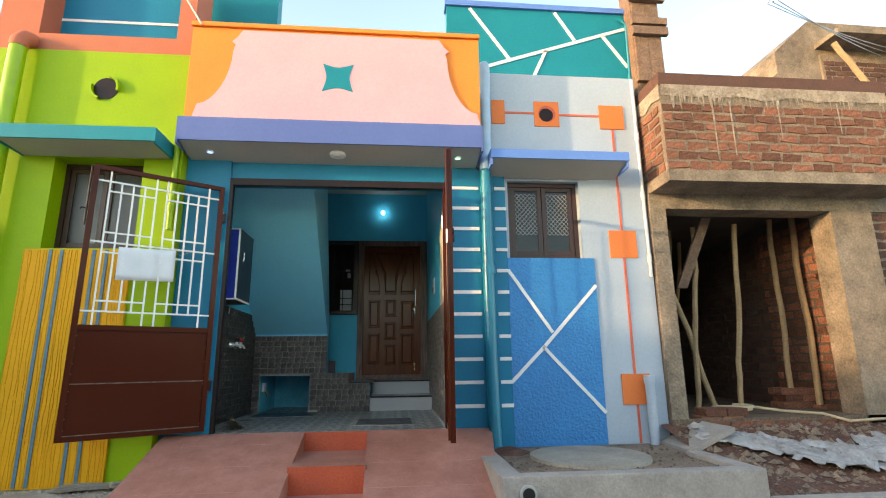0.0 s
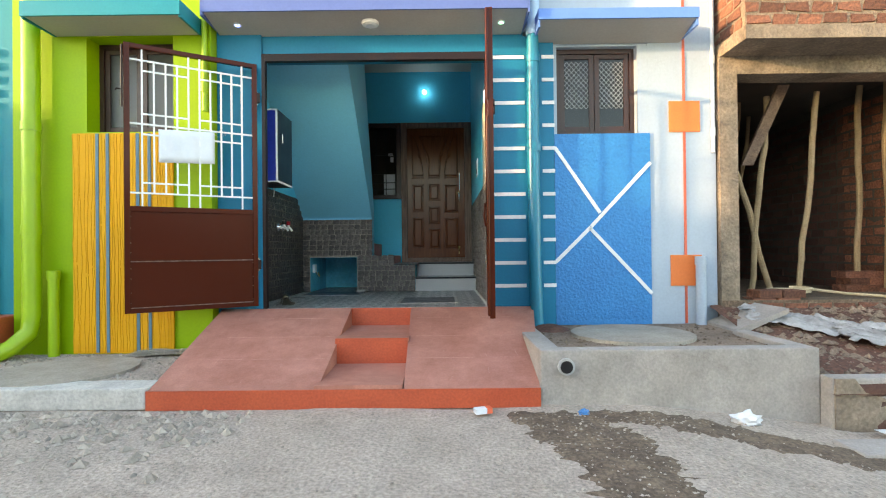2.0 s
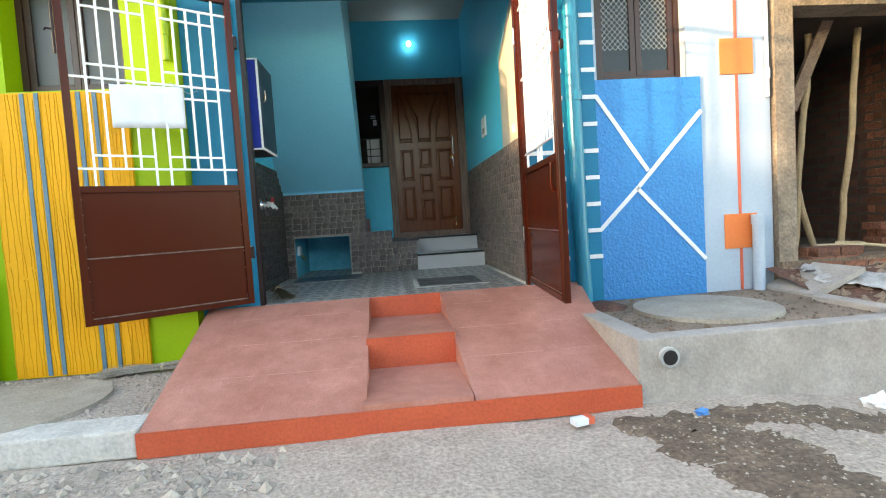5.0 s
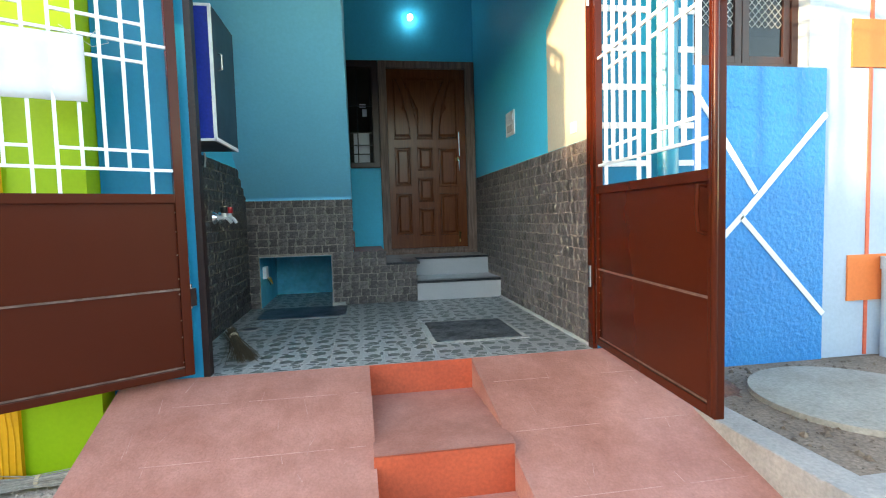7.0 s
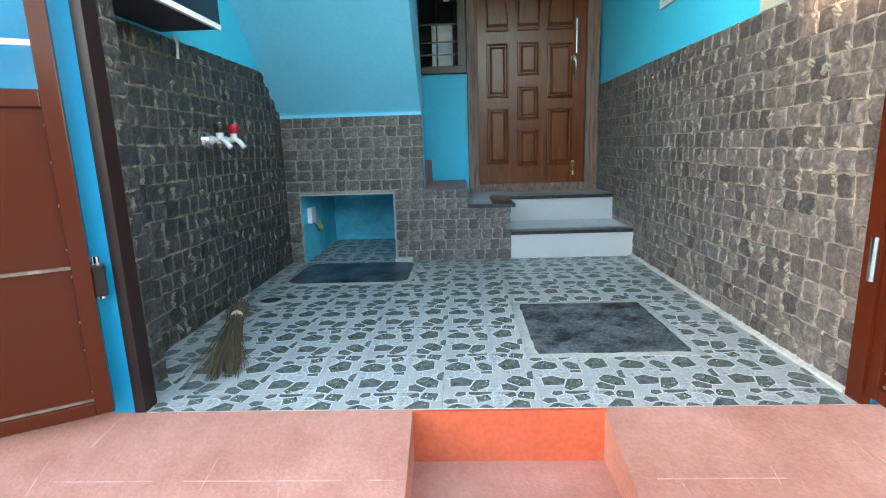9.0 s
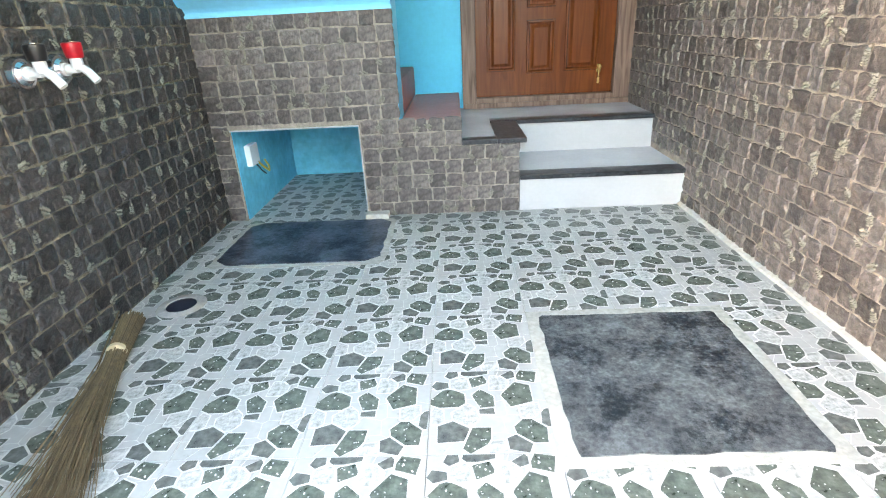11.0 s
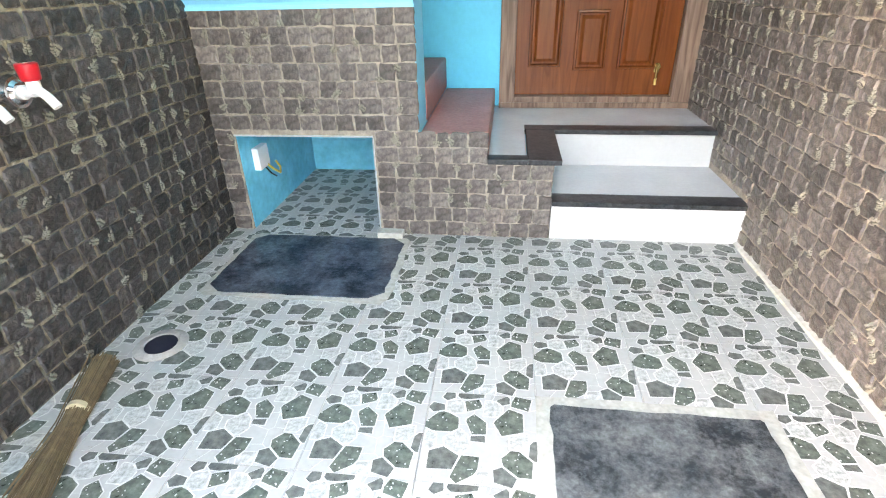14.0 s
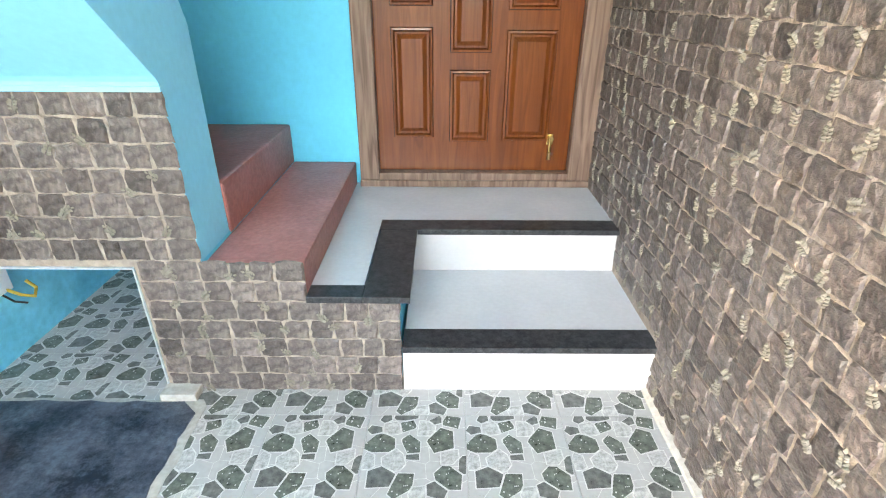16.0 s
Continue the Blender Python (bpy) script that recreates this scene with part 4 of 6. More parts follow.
# ---- stone cladding ----


def stone_data(seed, w, h):
    """A split stone: ragged outline of twelve corners, chipped rim and uneven face."""
    r = random.Random(seed)
    bm = bmesh.new()
    j = lambda a: r.uniform(-a, a)
    outer, top = [], []
    shape = [(-1, -1), (-0.35, -1), (0.35, -1), (1, -1), (1, -0.3), (1, 0.3), (1, 1), (0.35, 1), (-0.35, 1), (-1, 1), (-1, 0.3), (-1, -0.3)]
    skew = j(0.05)
    for u, v in shape:
        k = 0.95 if abs(u) == 1 and abs(v) == 1 else 1.0
        pu, pv = (u + skew * v) * w / 2 * k + j(0.0038), v * h / 2 * k + j(0.0034)
        outer.append((pu, pv))
        top.append((pu * 0.88 + j(0.0032), pv * 0.86 + j(0.0032), 0.0042 + j(0.0022)))
    a = [bm.verts.new((u, v, -0.002)) for u, v in outer]
    b = [bm.verts.new(p) for p in top]
    c = bm.verts.new((j(0.016), j(0.014), 0.0055 + j(0.0025)))
    for i in range(12):
        n = (i + 1) % 12
        bm.faces.new((a[i], a[n], b[n], b[i]))
        bm.faces.new((b[i], b[n], c))
    return bm


ROW = 0.0725
WIDTHS = (0.062, 0.074, 0.086, 0.100)
brown_bank, shaded_bank = ([[mesh_of("cladding_stone", stone_data(100 * i + k, w - 0.004, ROW - 0.002), m) for k in range(7)] for i, w in enumerate(WIDTHS)] for m in (M_STONE, M_STONE_SHADED))


def clad(backing, to_world, u0, u1, v0, v1, keep, near, seed, bank, pale):
    """Rows of stones over the u, v field of a wall. keep(u, v): inside the clad field. near(u, v): how near the walk passes."""
    r = random.Random(seed)
    spots = []
    rows = max(1, round((v1 - v0) / ROW))
    dv = (v1 - v0) / rows
    for n in range(rows):
        v = v0 + (n + 0.5) * dv
        u = u0
        while u < u1:
            if not keep(u, v):
                u += 0.004
                continue
            e = u
            while e < u1 and keep(e, v):
                e += 0.004
            widths, total = [], 0.0
            while total < e - u - 0.03:
                i = r.choices(range(4), (1, 3, 4, 2))[0]
                widths.append(i)
                total += WIDTHS[i]
            k = (e - u) / max(total, 0.01)
            for i in widths:
                w = WIDTHS[i] * k
                spots.append((near(u, v), u + w / 2, v + r.uniform(-0.002, 0.002), i, r.randrange(7), r.uniform(-3, 3), k, dv / ROW))
                u += w
            u = e + 0.004
    spots.sort()
    rest, index = bmesh.new(), 0
    for _, u, v, i, k, turn, su, sv in spots:
        m = to_world @ pose(u, v, 0, 0, 0, turn) @ Matrix.Diagonal((su, sv, 1, 1))
        if index < 300:
            ob = new("stone", bank[i][k])
            ob.parent = backing
            ob.matrix_local = m
        else:
            start = len(rest.verts)
            rest.from_mesh(bank[i][k])
            rest.verts.ensure_lookup_table()
            for vert in rest.verts[start:]:
                vert.co = m @ vert.co
        index += 1
    if rest.verts:
        ob = new("far_stones", mesh_of("far_stones", rest, bank[0][0].materials[0]))
        ob.parent = backing
        tagged(ob, kind="stuff")
    else:
        rest.free()
    # pale fern sprigs pressed into the joints
    sprig = bmesh.new()
    for n in range(len(spots) // 2):
        _, u, v, i, k, turn, su, sv = spots[r.randrange(len(spots))]
        cu, cv = u + WIDTHS[i] / 2 + r.uniform(-0.01, 0.01), v + r.uniform(-0.03, 0.03)
        if not (keep(cu - 0.03, cv - 0.03) and keep(cu + 0.03, cv + 0.03)):
            continue
        tilt, bend = r.uniform(-1.3, 1.3), r.uniform(-9, 9)
        for s in range(9):
            h = s // 2 * 0.0070
            lean = tilt + bend * h
            su_, sv_ = cu - (h - 0.02) * math.sin(lean), cv + (h - 0.02) * math.cos(lean)
            side = 0 if s == 8 else s % 2 * 2 - 1
            a = lean + math.pi / 2 - side * r.uniform(0.75, 1.15)
            long, wide = r.uniform(0.010, 0.015) * (1.15 - h * 9), r.uniform(0.0034, 0.0050)
            du, dv = math.cos(a), math.sin(a)
            bu, bv = su_ + du * long * 0.6, sv_ + dv * long * 0.6
            top = sprig.verts.new(to_world @ Vector((bu, bv, 0.012)))
            rim = [sprig.verts.new(to_world @ Vector((bu + du * long * 0.55 * p - dv * wide * q, bv + dv * long * 0.55 * p + du * wide * q, 0.006)))
                   for p, q in ((1, 0), (0.45, 0.9), (-0.5, 0.9), (-1, 0), (-0.5, -0.9), (0.45, -0.9))]
            for k in range(6):
                sprig.faces.new((rim[k], rim[(k + 1) % 6], top))
    ob = new("sprigs", mesh_of("sprigs", sprig, pale))
    ob.parent = backing
    tagged(ob, "pale moulded fern sprigs in the joints", kind="stuff")


# sprig colour darkened likewise for the shaded left wall
M_SPRIG_SHADED = mat("shaded_sprig", (0.19, 0.185, 0.15), 0.8, (0.11, 0.107, 0.09), scale=40, amount=0.6, spec=0.2)
M_SPRIG = mat("pale_sprig", (0.25, 0.23, 0.19), 0.8, (0.165, 0.15, 0.125), scale=40, amount=0.9, spec=0.2)

right_clad = structure("wainscot_right", boxes((XR - 0.004, XR + 0.004, 0.062, YB - 0.05, F, 1.765)), M_GROUT, "brown stone cladding with tan joints")
to_right = Matrix(((0, 0, -1, XR - 0.005), (1, 0, 0, 0), (0, 1, 0, 0), (0, 0, 0, 1)))
clad(right_clad, to_right, 0.062, 3.05, F, 1.765,
     lambda u, v: 0.055 < u < 3.06 and v < 1.77 and not (u > 2.07 and v < S1) and not (u > 2.56 and v < LZ), lambda u, v: abs(u - 1.9) + 0.5 * abs(v - 1.0), 5, brown_bank, M_SPRIG)
left_clad = structure("wainscot_left", prism([(0.246, F), (YS, F), (YS, 1.52), (1.775, 1.78), (0.246, 1.78)], "x", XL - 0.004, XL + 0.004), M_GROUT_SHADED, "stone cladding on the side wall, shade put into darker colours")
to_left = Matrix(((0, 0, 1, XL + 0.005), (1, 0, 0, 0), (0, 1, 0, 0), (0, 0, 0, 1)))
clad(left_clad, to_left, 0.25, YS, F, 1.78, lambda u, v: 0.24 < u < YS and v < min(1.785, 1.53 + 0.93 * (YS - u)), lambda u, v: abs(u - 1.4) + 0.4 * abs(v - 1.0), 6, shaded_bank, M_SPRIG_SHADED)
pier_clad = structure("wainscot_pier", boxes((-1.517, -1.511, 0.062, 0.243, F, 1.78)), M_GROUT_SHADED, "stone cladding on the gate pier, shade put into darker colours")
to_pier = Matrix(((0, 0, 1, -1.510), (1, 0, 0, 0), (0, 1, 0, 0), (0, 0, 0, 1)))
clad(pier_clad, to_pier, 0.066, 0.245, F, 1.78, lambda u, v: 0.06 < u < 0.25, lambda u, v: u, 7, shaded_bank, M_SPRIG_SHADED)
front_clad = structure("wainscot_stair", prism([(XL, F), (NX0, F), (NX0, NZ), (NX1, NZ), (NX1, F), (-0.125, F), (-0.125, 0.883), (-0.41, 0.883), (-0.41, 1.012), (-0.712, 1.012), (-0.712, 1.515), (XL, 1.515)], "y", YS - 0.002, YS + 0.010),
                       M_GROUT, "brown stone cladding on the stair front round a niche")
to_front = Matrix(((1, 0, 0, 0), (0, 0, -1, YS - 0.003), (0, 1, 0, 0), (0, 0, 0, 1)))


def on_stair_front(u, v):
    if not XL < u < -0.122 or (NX0 - 0.005 < u < NX1 + 0.005 and v < NZ + 0.02):
        return False
    return v < (1.52 if u < -0.705 else 1.02 if u < -0.405 else 0.89)


clad(front_clad, to_front, XL, -0.12, F, 1.52, on_stair_front, lambda u, v: -u, 8, brown_bank, M_SPRIG)
trim = [boxes((XL, -0.705, YS - 0.012, YS + 0.006, 1.513, 1.526))]
structure("niche_edge", boxes((NX0, NX1, YS - 0.010, YS + 0.012, NZ - 0.003, NZ + 0.003), (NX1 - 0.003, NX1 + 0.002, YS - 0.010, YS + 0.012, F, NZ - 0.004)), M_WPLASTER, "whitish plaster edge round the niche", "edge")
structure("trim", trim[0], M_BLUE_SOFFIT, "pale blue painted line above the cladding")

# ---- things in the porch ----


def tap(y, knob, label):
    t = thing("water_tap", (XL + 0.01, y, 1.35), label, "tap", group="taps on the porch wall")
    x = XL + 0.012
    part("flange", tube((x, y, 1.365), (x + 0.016, y, 1.365), 0.047, 0.041, 24), M_CHROME, t, "wide chrome wall flange", smooth=True)
    part("flange_collar", tube((x + 0.016, y, 1.365), (x + 0.026, y, 1.365), 0.033, 0.026, 24), M_CHROME, t, smooth=True)
    part("body", sweep([(x + 0.012, y, 1.365), (x + 0.05, y, 1.366), (x + 0.066, y, 1.366)], 0.0135, 14), M_WPLASTIC, t, smooth=True)
    part("collar", tube((x + 0.016, y, 1.365), (x + 0.034, y, 1.365), 0.019, seg=16), M_WPLASTIC, t, smooth=True)
    part("spout", sweep([(x + 0.058, y, 1.370), (x + 0.078, y, 1.368), (x + 0.096, y, 1.354), (x + 0.116, y, 1.326)], 0.0125, 14), M_WPLASTIC, t, smooth=True)
    part("stem", tube((x + 0.068, y, 1.366), (x + 0.068, y, 1.398), 0.017), M_WPLASTIC, t, smooth=True)
    bm = bmesh.new()
    prof = ((0.022, 1.396), (0.024, 1.400), (0.027, 1.432), (0.0265, 1.438), (0.022, 1.441), (0.0, 1.441))
    rings = [[bm.verts.new((x + 0.068 + r * math.cos(a), y + r * math.sin(a), z)) for a in (2 * math.pi * k / 20 for k in range(20))] for r, z in prof[:-1]]
    for lo, hi in zip(rings, rings[1:]):
        for k in range(20):
            bm.faces.new((lo[k], lo[(k + 1) % 20], hi[(k + 1) % 20], hi[k]))
    bm.faces.new(rings[0][::-1])
    bm.faces.new(rings[-1])
    kn = part("knob", bm, knob, t, smooth=True)
    part("cap", tube((x + 0.068, y, 1.440), (x + 0.068, y, 1.4425), 0.017, seg=20), M_CHROME, kn, "silver cap disc", smooth=True)
    return t


tap(1.005, M_BLACK, "white plastic tap with a black knob")
tap(1.155, M_RED, "white plastic tap with a red knob")

def grass_broom(tip, tail, z, spread, seed, m, label):
    """A hand broom of dry stalks lying on a floor, bound near the handle tip."""
    base = Vector(((tip[0] + tail[0]) / 2, (tip[1] + tail[1]) / 2, z))
    t = thing("broom", base, label, "broom", group="grass brooms")
    r = random.Random(seed)
    bm = bmesh.new()
    dx, dy = tail[0] - tip[0], tail[1] - tip[1]
    far = math.hypot(dx, dy)
    px, py = -dy / far, dx / far
    for k in range(260):
        a, h = r.gauss(0, 1), abs(r.gauss(0, 1))
        end, kink = r.uniform(0.84, 1.04), r.uniform(-0.012, 0.012)
        p0 = (tip[0] + px * a * 0.016, tip[1] + py * a * 0.016, z + 0.008 + min(0.05, h * 0.02))
        mid = (tip[0] + dx * 0.32 + px * a * 0.012, tip[1] + dy * 0.32 + py * a * 0.012, z + 0.008 + min(0.036, h * 0.014))
        bend = (tip[0] + dx * 0.66 + px * (a * spread * 0.55 + kink), tip[1] + dy * 0.66 + py * (a * spread * 0.55 + kink), z + 0.008 + min(0.04, h * 0.016))
        p1 = (tip[0] + dx * end + px * a * spread, tip[1] + dy * end + py * a * spread, z + 0.006 + min(0.03, h * 0.012))
        add_tube(bm, p0, mid, 0.0022, 0.002, 5, False)
        add_tube(bm, mid, bend, 0.002, 0.0015, 5, False)
        add_tube(bm, bend, p1, 0.0015, 0.0008, 5, False)
    part("bristles", bm, m, t, "thin dry stalks")
    bc = Vector((tip[0] + dx * 0.25, tip[1] + dy * 0.25, z + 0.026))
    d3 = Vector((dx, dy, 0)).normalized()
    part("binding", tube(bc - d3 * 0.008, bc + d3 * 0.008, 0.029, seg=14), M_HOSE, t, "pale twine binding", smooth=True)
    return t


grass_broom((-1.583, 1.03), (-1.305, 0.22), F, 0.038, 2, M_STRAW, "dry brown grass hand broom lying on the porch floor")
grass_broom((-1.99, -0.24), (-2.56, -0.27), 0.145, 0.055, 7, M_STRAW_PALE, "bleached grey grass broom lying on the gravel beside the ramp")

dr = thing("floor_drain", (-1.475, 1.15, F), "round floor drain with a dark grating", "drain")
ring = bmesh.new()
for r0, r1, z in ((0.052, 0.088, 0.004),):
    prev = None
    first = None
    for k in range(28):
        a = 2 * math.pi * k / 28
        q = [ring.verts.new((-1.475 + rr * math.cos(a), 1.15 + rr * math.sin(a), F + zz)) for rr, zz in ((r0, 0.002), (r0 + 0.004, 0.006), (r1 - 0.006, 0.005), (r1, 0.001))]
        if prev:
            for i in range(3):
                ring.faces.new((prev[i], q[i], q[i + 1], prev[i + 1]))
        else:
            first = q
        prev = q
    for i in range(3):
        ring.faces.new((prev[i], first[i], first[i + 1], prev[i + 1]))
bmesh.ops.recalc_face_normals(ring, faces=ring.faces[:])
part("rim", ring, M_CONC, dr, "cement smeared rim", smooth=True)
part("grate", tube((-1.475, 1.15, F + 0.0005), (-1.475, 1.15, F + 0.003), 0.053, seg=24), M_METER, dr, "dark grating")

mb = thing("meter_box", (-1.53, 0.6, 1.78), "navy electric meter box with blue end and white edges", "meter box")
BX0, BX1, BY0, BY1, BZ0, BZ1 = -1.525, -1.405, 0.25, 0.745, 1.785, 2.53
part("body", boxes((XL + 0.004, BX1 - 0.012, BY0 + 0.008, BY1, BZ0 + 0.004, BZ1)), M_METER, mb)
part("door", boxes((BX1 - 0.012, BX1, BY0 + 0.012, BY1, BZ0 + 0.02, BZ1)), M_METER, mb, "navy front door")
part("end_panel", boxes((BX0, BX1 - 0.014, BY0 + 0.001, BY0 + 0.008, BZ0 + 0.014, BZ1 - 0.014)), M_METERBLUE, mb, "bright blue end panel")
for b in ((BX0, BX1, BY0 - 0.004, BY0 + 0.006, BZ0, BZ0 + 0.014), (BX0, BX1, BY0 - 0.004, BY0 + 0.006, BZ1 - 0.014, BZ1), (BX1 - 0.014, BX1 + 0.002, BY0 - 0.004, BY0 + 0.012, BZ0, BZ1),
          (BX0 - 0.006, BX0 + 0.006, BY0 - 0.004, BY0 + 0.006, BZ0, BZ1), (BX1 - 0.012, BX1 + 0.003, BY0 + 0.012, BY1, BZ0, BZ0 + 0.02)):
    part("edging", boxes(b), M_WHITE, mb, "white edging")
part("handle", sweep([(BX1, 0.36, 2.20), (BX1 + 0.02, 0.36, 2.205), (BX1 + 0.02, 0.36, 2.29), (BX1, 0.36, 2.295)], 0.005, 8), M_CHROME, mb, "small pull handle", smooth=True)
part("cable", sweep([(XL + 0.03, 0.80, 1.79), (XL + 0.03, 0.82, 1.76), (XL + 0.02, 0.83, 1.70)], 0.006, 8), M_WPLASTIC, mb, "white cable end", smooth=True)


def switch_plate(y0, y1, z0, z1, n, label):
    s = thing("switch_plate", (XR, (y0 + y1) / 2, z0), label, "switch")
    part("plate", boxes((XR - 0.010, XR + 0.004, y0, y1, z0, z1), bevel=0.003), M_WPLASTIC, s)
    for k in range(n):
        w = (y1 - y0 - 0.03) / n
        part("switch", boxes((XR - 0.015, XR - 0.010, y0 + 0.015 + k * w + 0.006, y0 + 0.015 + (k + 1) * w - 0.006, z0 + 0.12, z1 - 0.03), bevel=0.002), M_PAPER, s)
    part("socket", boxes((XR - 0.013, XR - 0.010, y0 + 0.05, y1 - 0.05, z0 + 0.03, z0 + 0.09), bevel=0.002), M_STEPGREY, s, "grey socket face")


switch_plate(1.53, 1.77, 2.03, 2.24, 3, "white plastic switch and socket plate")
solid("blank_plate", boxes((XR - 0.008, XR + 0.004, 0.255, 0.335, 1.83, 1.90), bevel=0.003), M_WPLASTIC, "small blank white wall plate", "wall plate")

lamp = thing("wall_lamp", (-0.007, 3.09, 3.565), "round glowing bulb lamp on the wall above the door", "lamp")
sph = bmesh.new()
bmesh.ops.create_uvsphere(sph, u_segments=20, v_segments=12, radius=0.030, matrix=Matrix.Translation((-0.007, 3.025, 3.56)))
part("bulb", sph, glow("bulb_glow", (0.62, 0.86, 1.0), 5.5), lamp, "bright white bulb", smooth=True)
part("holder", tube((-0.007, 3.10, 3.56), (-0.007, 3.047, 3.56), 0.026, 0.020, 16), M_WPLASTIC, lamp, smooth=True)

valve = thing("niche_socket", (NX0, 2.24, 0.8), "white switch box with loose yellow wires in the niche", "junction box")
part("box", boxes((NX0 + 0.002, NX0 + 0.035, 2.17, 2.28, 0.79, 0.90), bevel=0.004), M_WPLASTIC, valve)
M_YWIRE = mat("yellow_wire", (0.55, 0.38, 0.06), 0.5)
part("wire", sweep([(NX0 + 0.03, 2.25, 0.80), (NX0 + 0.05, 2.28, 0.76), (NX0 + 0.06, 2.32, 0.73), (NX0 + 0.05, 2.35, 0.75), (NX0 + 0.04, 2.33, 0.79)], 0.006, 8), M_YWIRE, valve, "yellow wire loop", smooth=True)
part("wire", sweep([(NX0 + 0.03, 2.23, 0.79), (NX0 + 0.045, 2.25, 0.75), (NX0 + 0.05, 2.29, 0.72)], 0.004, 8), M_BLACK, valve, "black wire end", smooth=True)

# ---- gate fittings and paper ----
for g, W in ((lg, LW), (rg, RW)):
    for z in (0.35, 1.95):
        part("hinge", boxes((-0.03, 0.0, -0.03, 0.012, z, z + 0.09), bevel=0.003), M_FRAME, g, "dark steel hinge", local=True)
        part("hinge_pin", tube((-0.012, -0.036, z - 0.015), (-0.012, -0.036, z + 0.11), 0.012), M_CHROME, g, "bare steel hinge pin", local=True, smooth=True)
part("latch_rod", tube((LW + 0.012, 0.03, 1.75), (LW + 0.012, 0.03, 2.28), 0.008), M_FRAME, lg, "dark sliding bolt rod", local=True, smooth=True)
part("latch_handle", sweep([(LW + 0.012, 0.03, 1.90), (LW + 0.05, 0.03, 1.90), (LW + 0.055, 0.03, 1.885)], 0.006, 8), M_FRAME, lg, local=True)
part("edge_rod", tube((RW + 0.004, -0.025, 0.02), (RW + 0.004, -0.025, 1.50), 0.012), M_GATE, rg, local=True, smooth=True)
part("edge_rod", tube((RW + 0.004, -0.025, 1.62), (RW + 0.004, -0.025, 2.30), 0.012), M_GATE, rg, local=True, smooth=True)
for sx, z in ((-0.02, 1.60), (0.035, 1.53)):
    b = tube((RW + sx, 0.02, z), (RW + sx, 0.03, z), 0.03, seg=20)
    part("lock_eye", b, M_FRAME, rg, "grey steel padlock eye", local=True)
part("pull", sweep([(RW - 0.06, -0.018, 0.855), (RW - 0.06, -0.05, 0.86), (RW - 0.06, -0.055, 0.76), (RW - 0.06, -0.045, 0.69), (RW - 0.06, -0.018, 0.68)], 0.008, 10), M_GATE, rg, "bent pull handle", local=True, smooth=True)


def paper_sheet():
    bm = bmesh.new()
    nx, nz = 14, 5
    vs = [[bm.verts.new((0.375 + 0.45 * i / nx, 0.012 + 0.006 * math.sin(i * 1.35) + 0.003 * math.sin(j * 2.1 + i), 1.325 + 0.29 * j / nz - 0.02 * i / nx)) for i in range(nx + 1)] for j in range(nz + 1)]
    for j in range(nz):
        for i in range(nx):
            bm.faces.new((vs[j][i], vs[j][i + 1], vs[j + 1][i + 1], vs[j + 1][i]))
    return bm


ps = new("paper_sign", mesh_of("paper_sign", paper_sheet(), M_PAPER, True))
ps.matrix_world = lg.matrix_world
tagged(ps, "blank white paper sheet wired behind the gate grille", "paper")
ps.modifiers.new("thickness", "SOLIDIFY").thickness = 0.0015
wire = new("tie_wire", mesh_of("tie_wire", sweep([(0.36, 0.0, 1.61), (0.32, 0.03, 1.65), (0.28, 0.02, 1.60), (0.34, -0.01, 1.58), (0.42, 0.02, 1.62), (0.46, 0.0, 1.65)], 0.0018, 6), M_PVC))
wire.matrix_world = lg.matrix_world
tagged(wire, "loose thin tie wire on the gate grille", "wire")
# ---- street front details ----


def strip(p, q, width, thick, y, m, parent, name, label=""):
    """A raised painted line on a wall that faces the street, from p to q (x, z)."""
    d = Vector((q[0] - p[0], q[1] - p[1])).normalized() * width / 2
    n = (-d.y, d.x)
    return part(name, prism([(p[0] - n[0], p[1] - n[1]), (q[0] - n[0], q[1] - n[1]), (q[0] + n[0], q[1] + n[1]), (p[0] + n[0], p[1] + n[1])], "y", y - thick, y + 0.002), m, parent, label)


pillar = bpy.data.objects["wall_front_right"]
for k in range(11):
    z = 2.945 - 0.2222 * k
    for a, b in ((0.755, 1.075), (1.245, 1.365)):
        part("stripe", boxes((a, b, 0.036, 0.047, z - 0.017, z + 0.017)), M_WHITE, pillar, "raised white stripe")

# panel lines, orange squares and bands of the white house
for p, q in (((1.365, 2.066), (1.80, 1.422)), ((2.293, 1.907), (1.712, 1.29)), ((1.708, 1.285), (1.362, 0.945)), ((1.70, 1.275), (2.295, 0.634))):
    strip(p, q, 0.034, 0.008, 0.055, M_WHITE, h2, "line", "raised white line")
for x, z in ((2.485, 2.205), (2.485, 0.705)):
    part("square", boxes((x, x + 0.30, 0.058, 0.074, z, z + 0.30)), M_ORANGE_SQ, h2, "orange painted square")
part("square", boxes((1.25, 1.40, 0.058, 0.074, 3.715, 4.0)), M_ORANGE_SQ, h2, "orange painted square")
part("square", boxes((2.49, 2.775, 0.058, 0.074, 3.69, 3.98)), M_ORANGE_SQ, h2, "orange painted square")
part("square", boxes((1.735, 2.02, 0.058, 0.074, 3.70, 4.0)), M_ORANGE_SQ, h2, "orange square with a round opening")
part("opening", tube((1.88, 0.056, 3.85), (1.88, 0.30, 3.85), 0.098, seg=32), M_RISER, h2, "round red opening", smooth=True)
# offset dark disc paints the shade inside the round opening
part("opening_shade", tube((1.87, 0.0545, 3.835), (1.87, 0.0570, 3.835), 0.08, seg=32), M_FRAME, h2, "flat dark disc for the shade inside the opening")
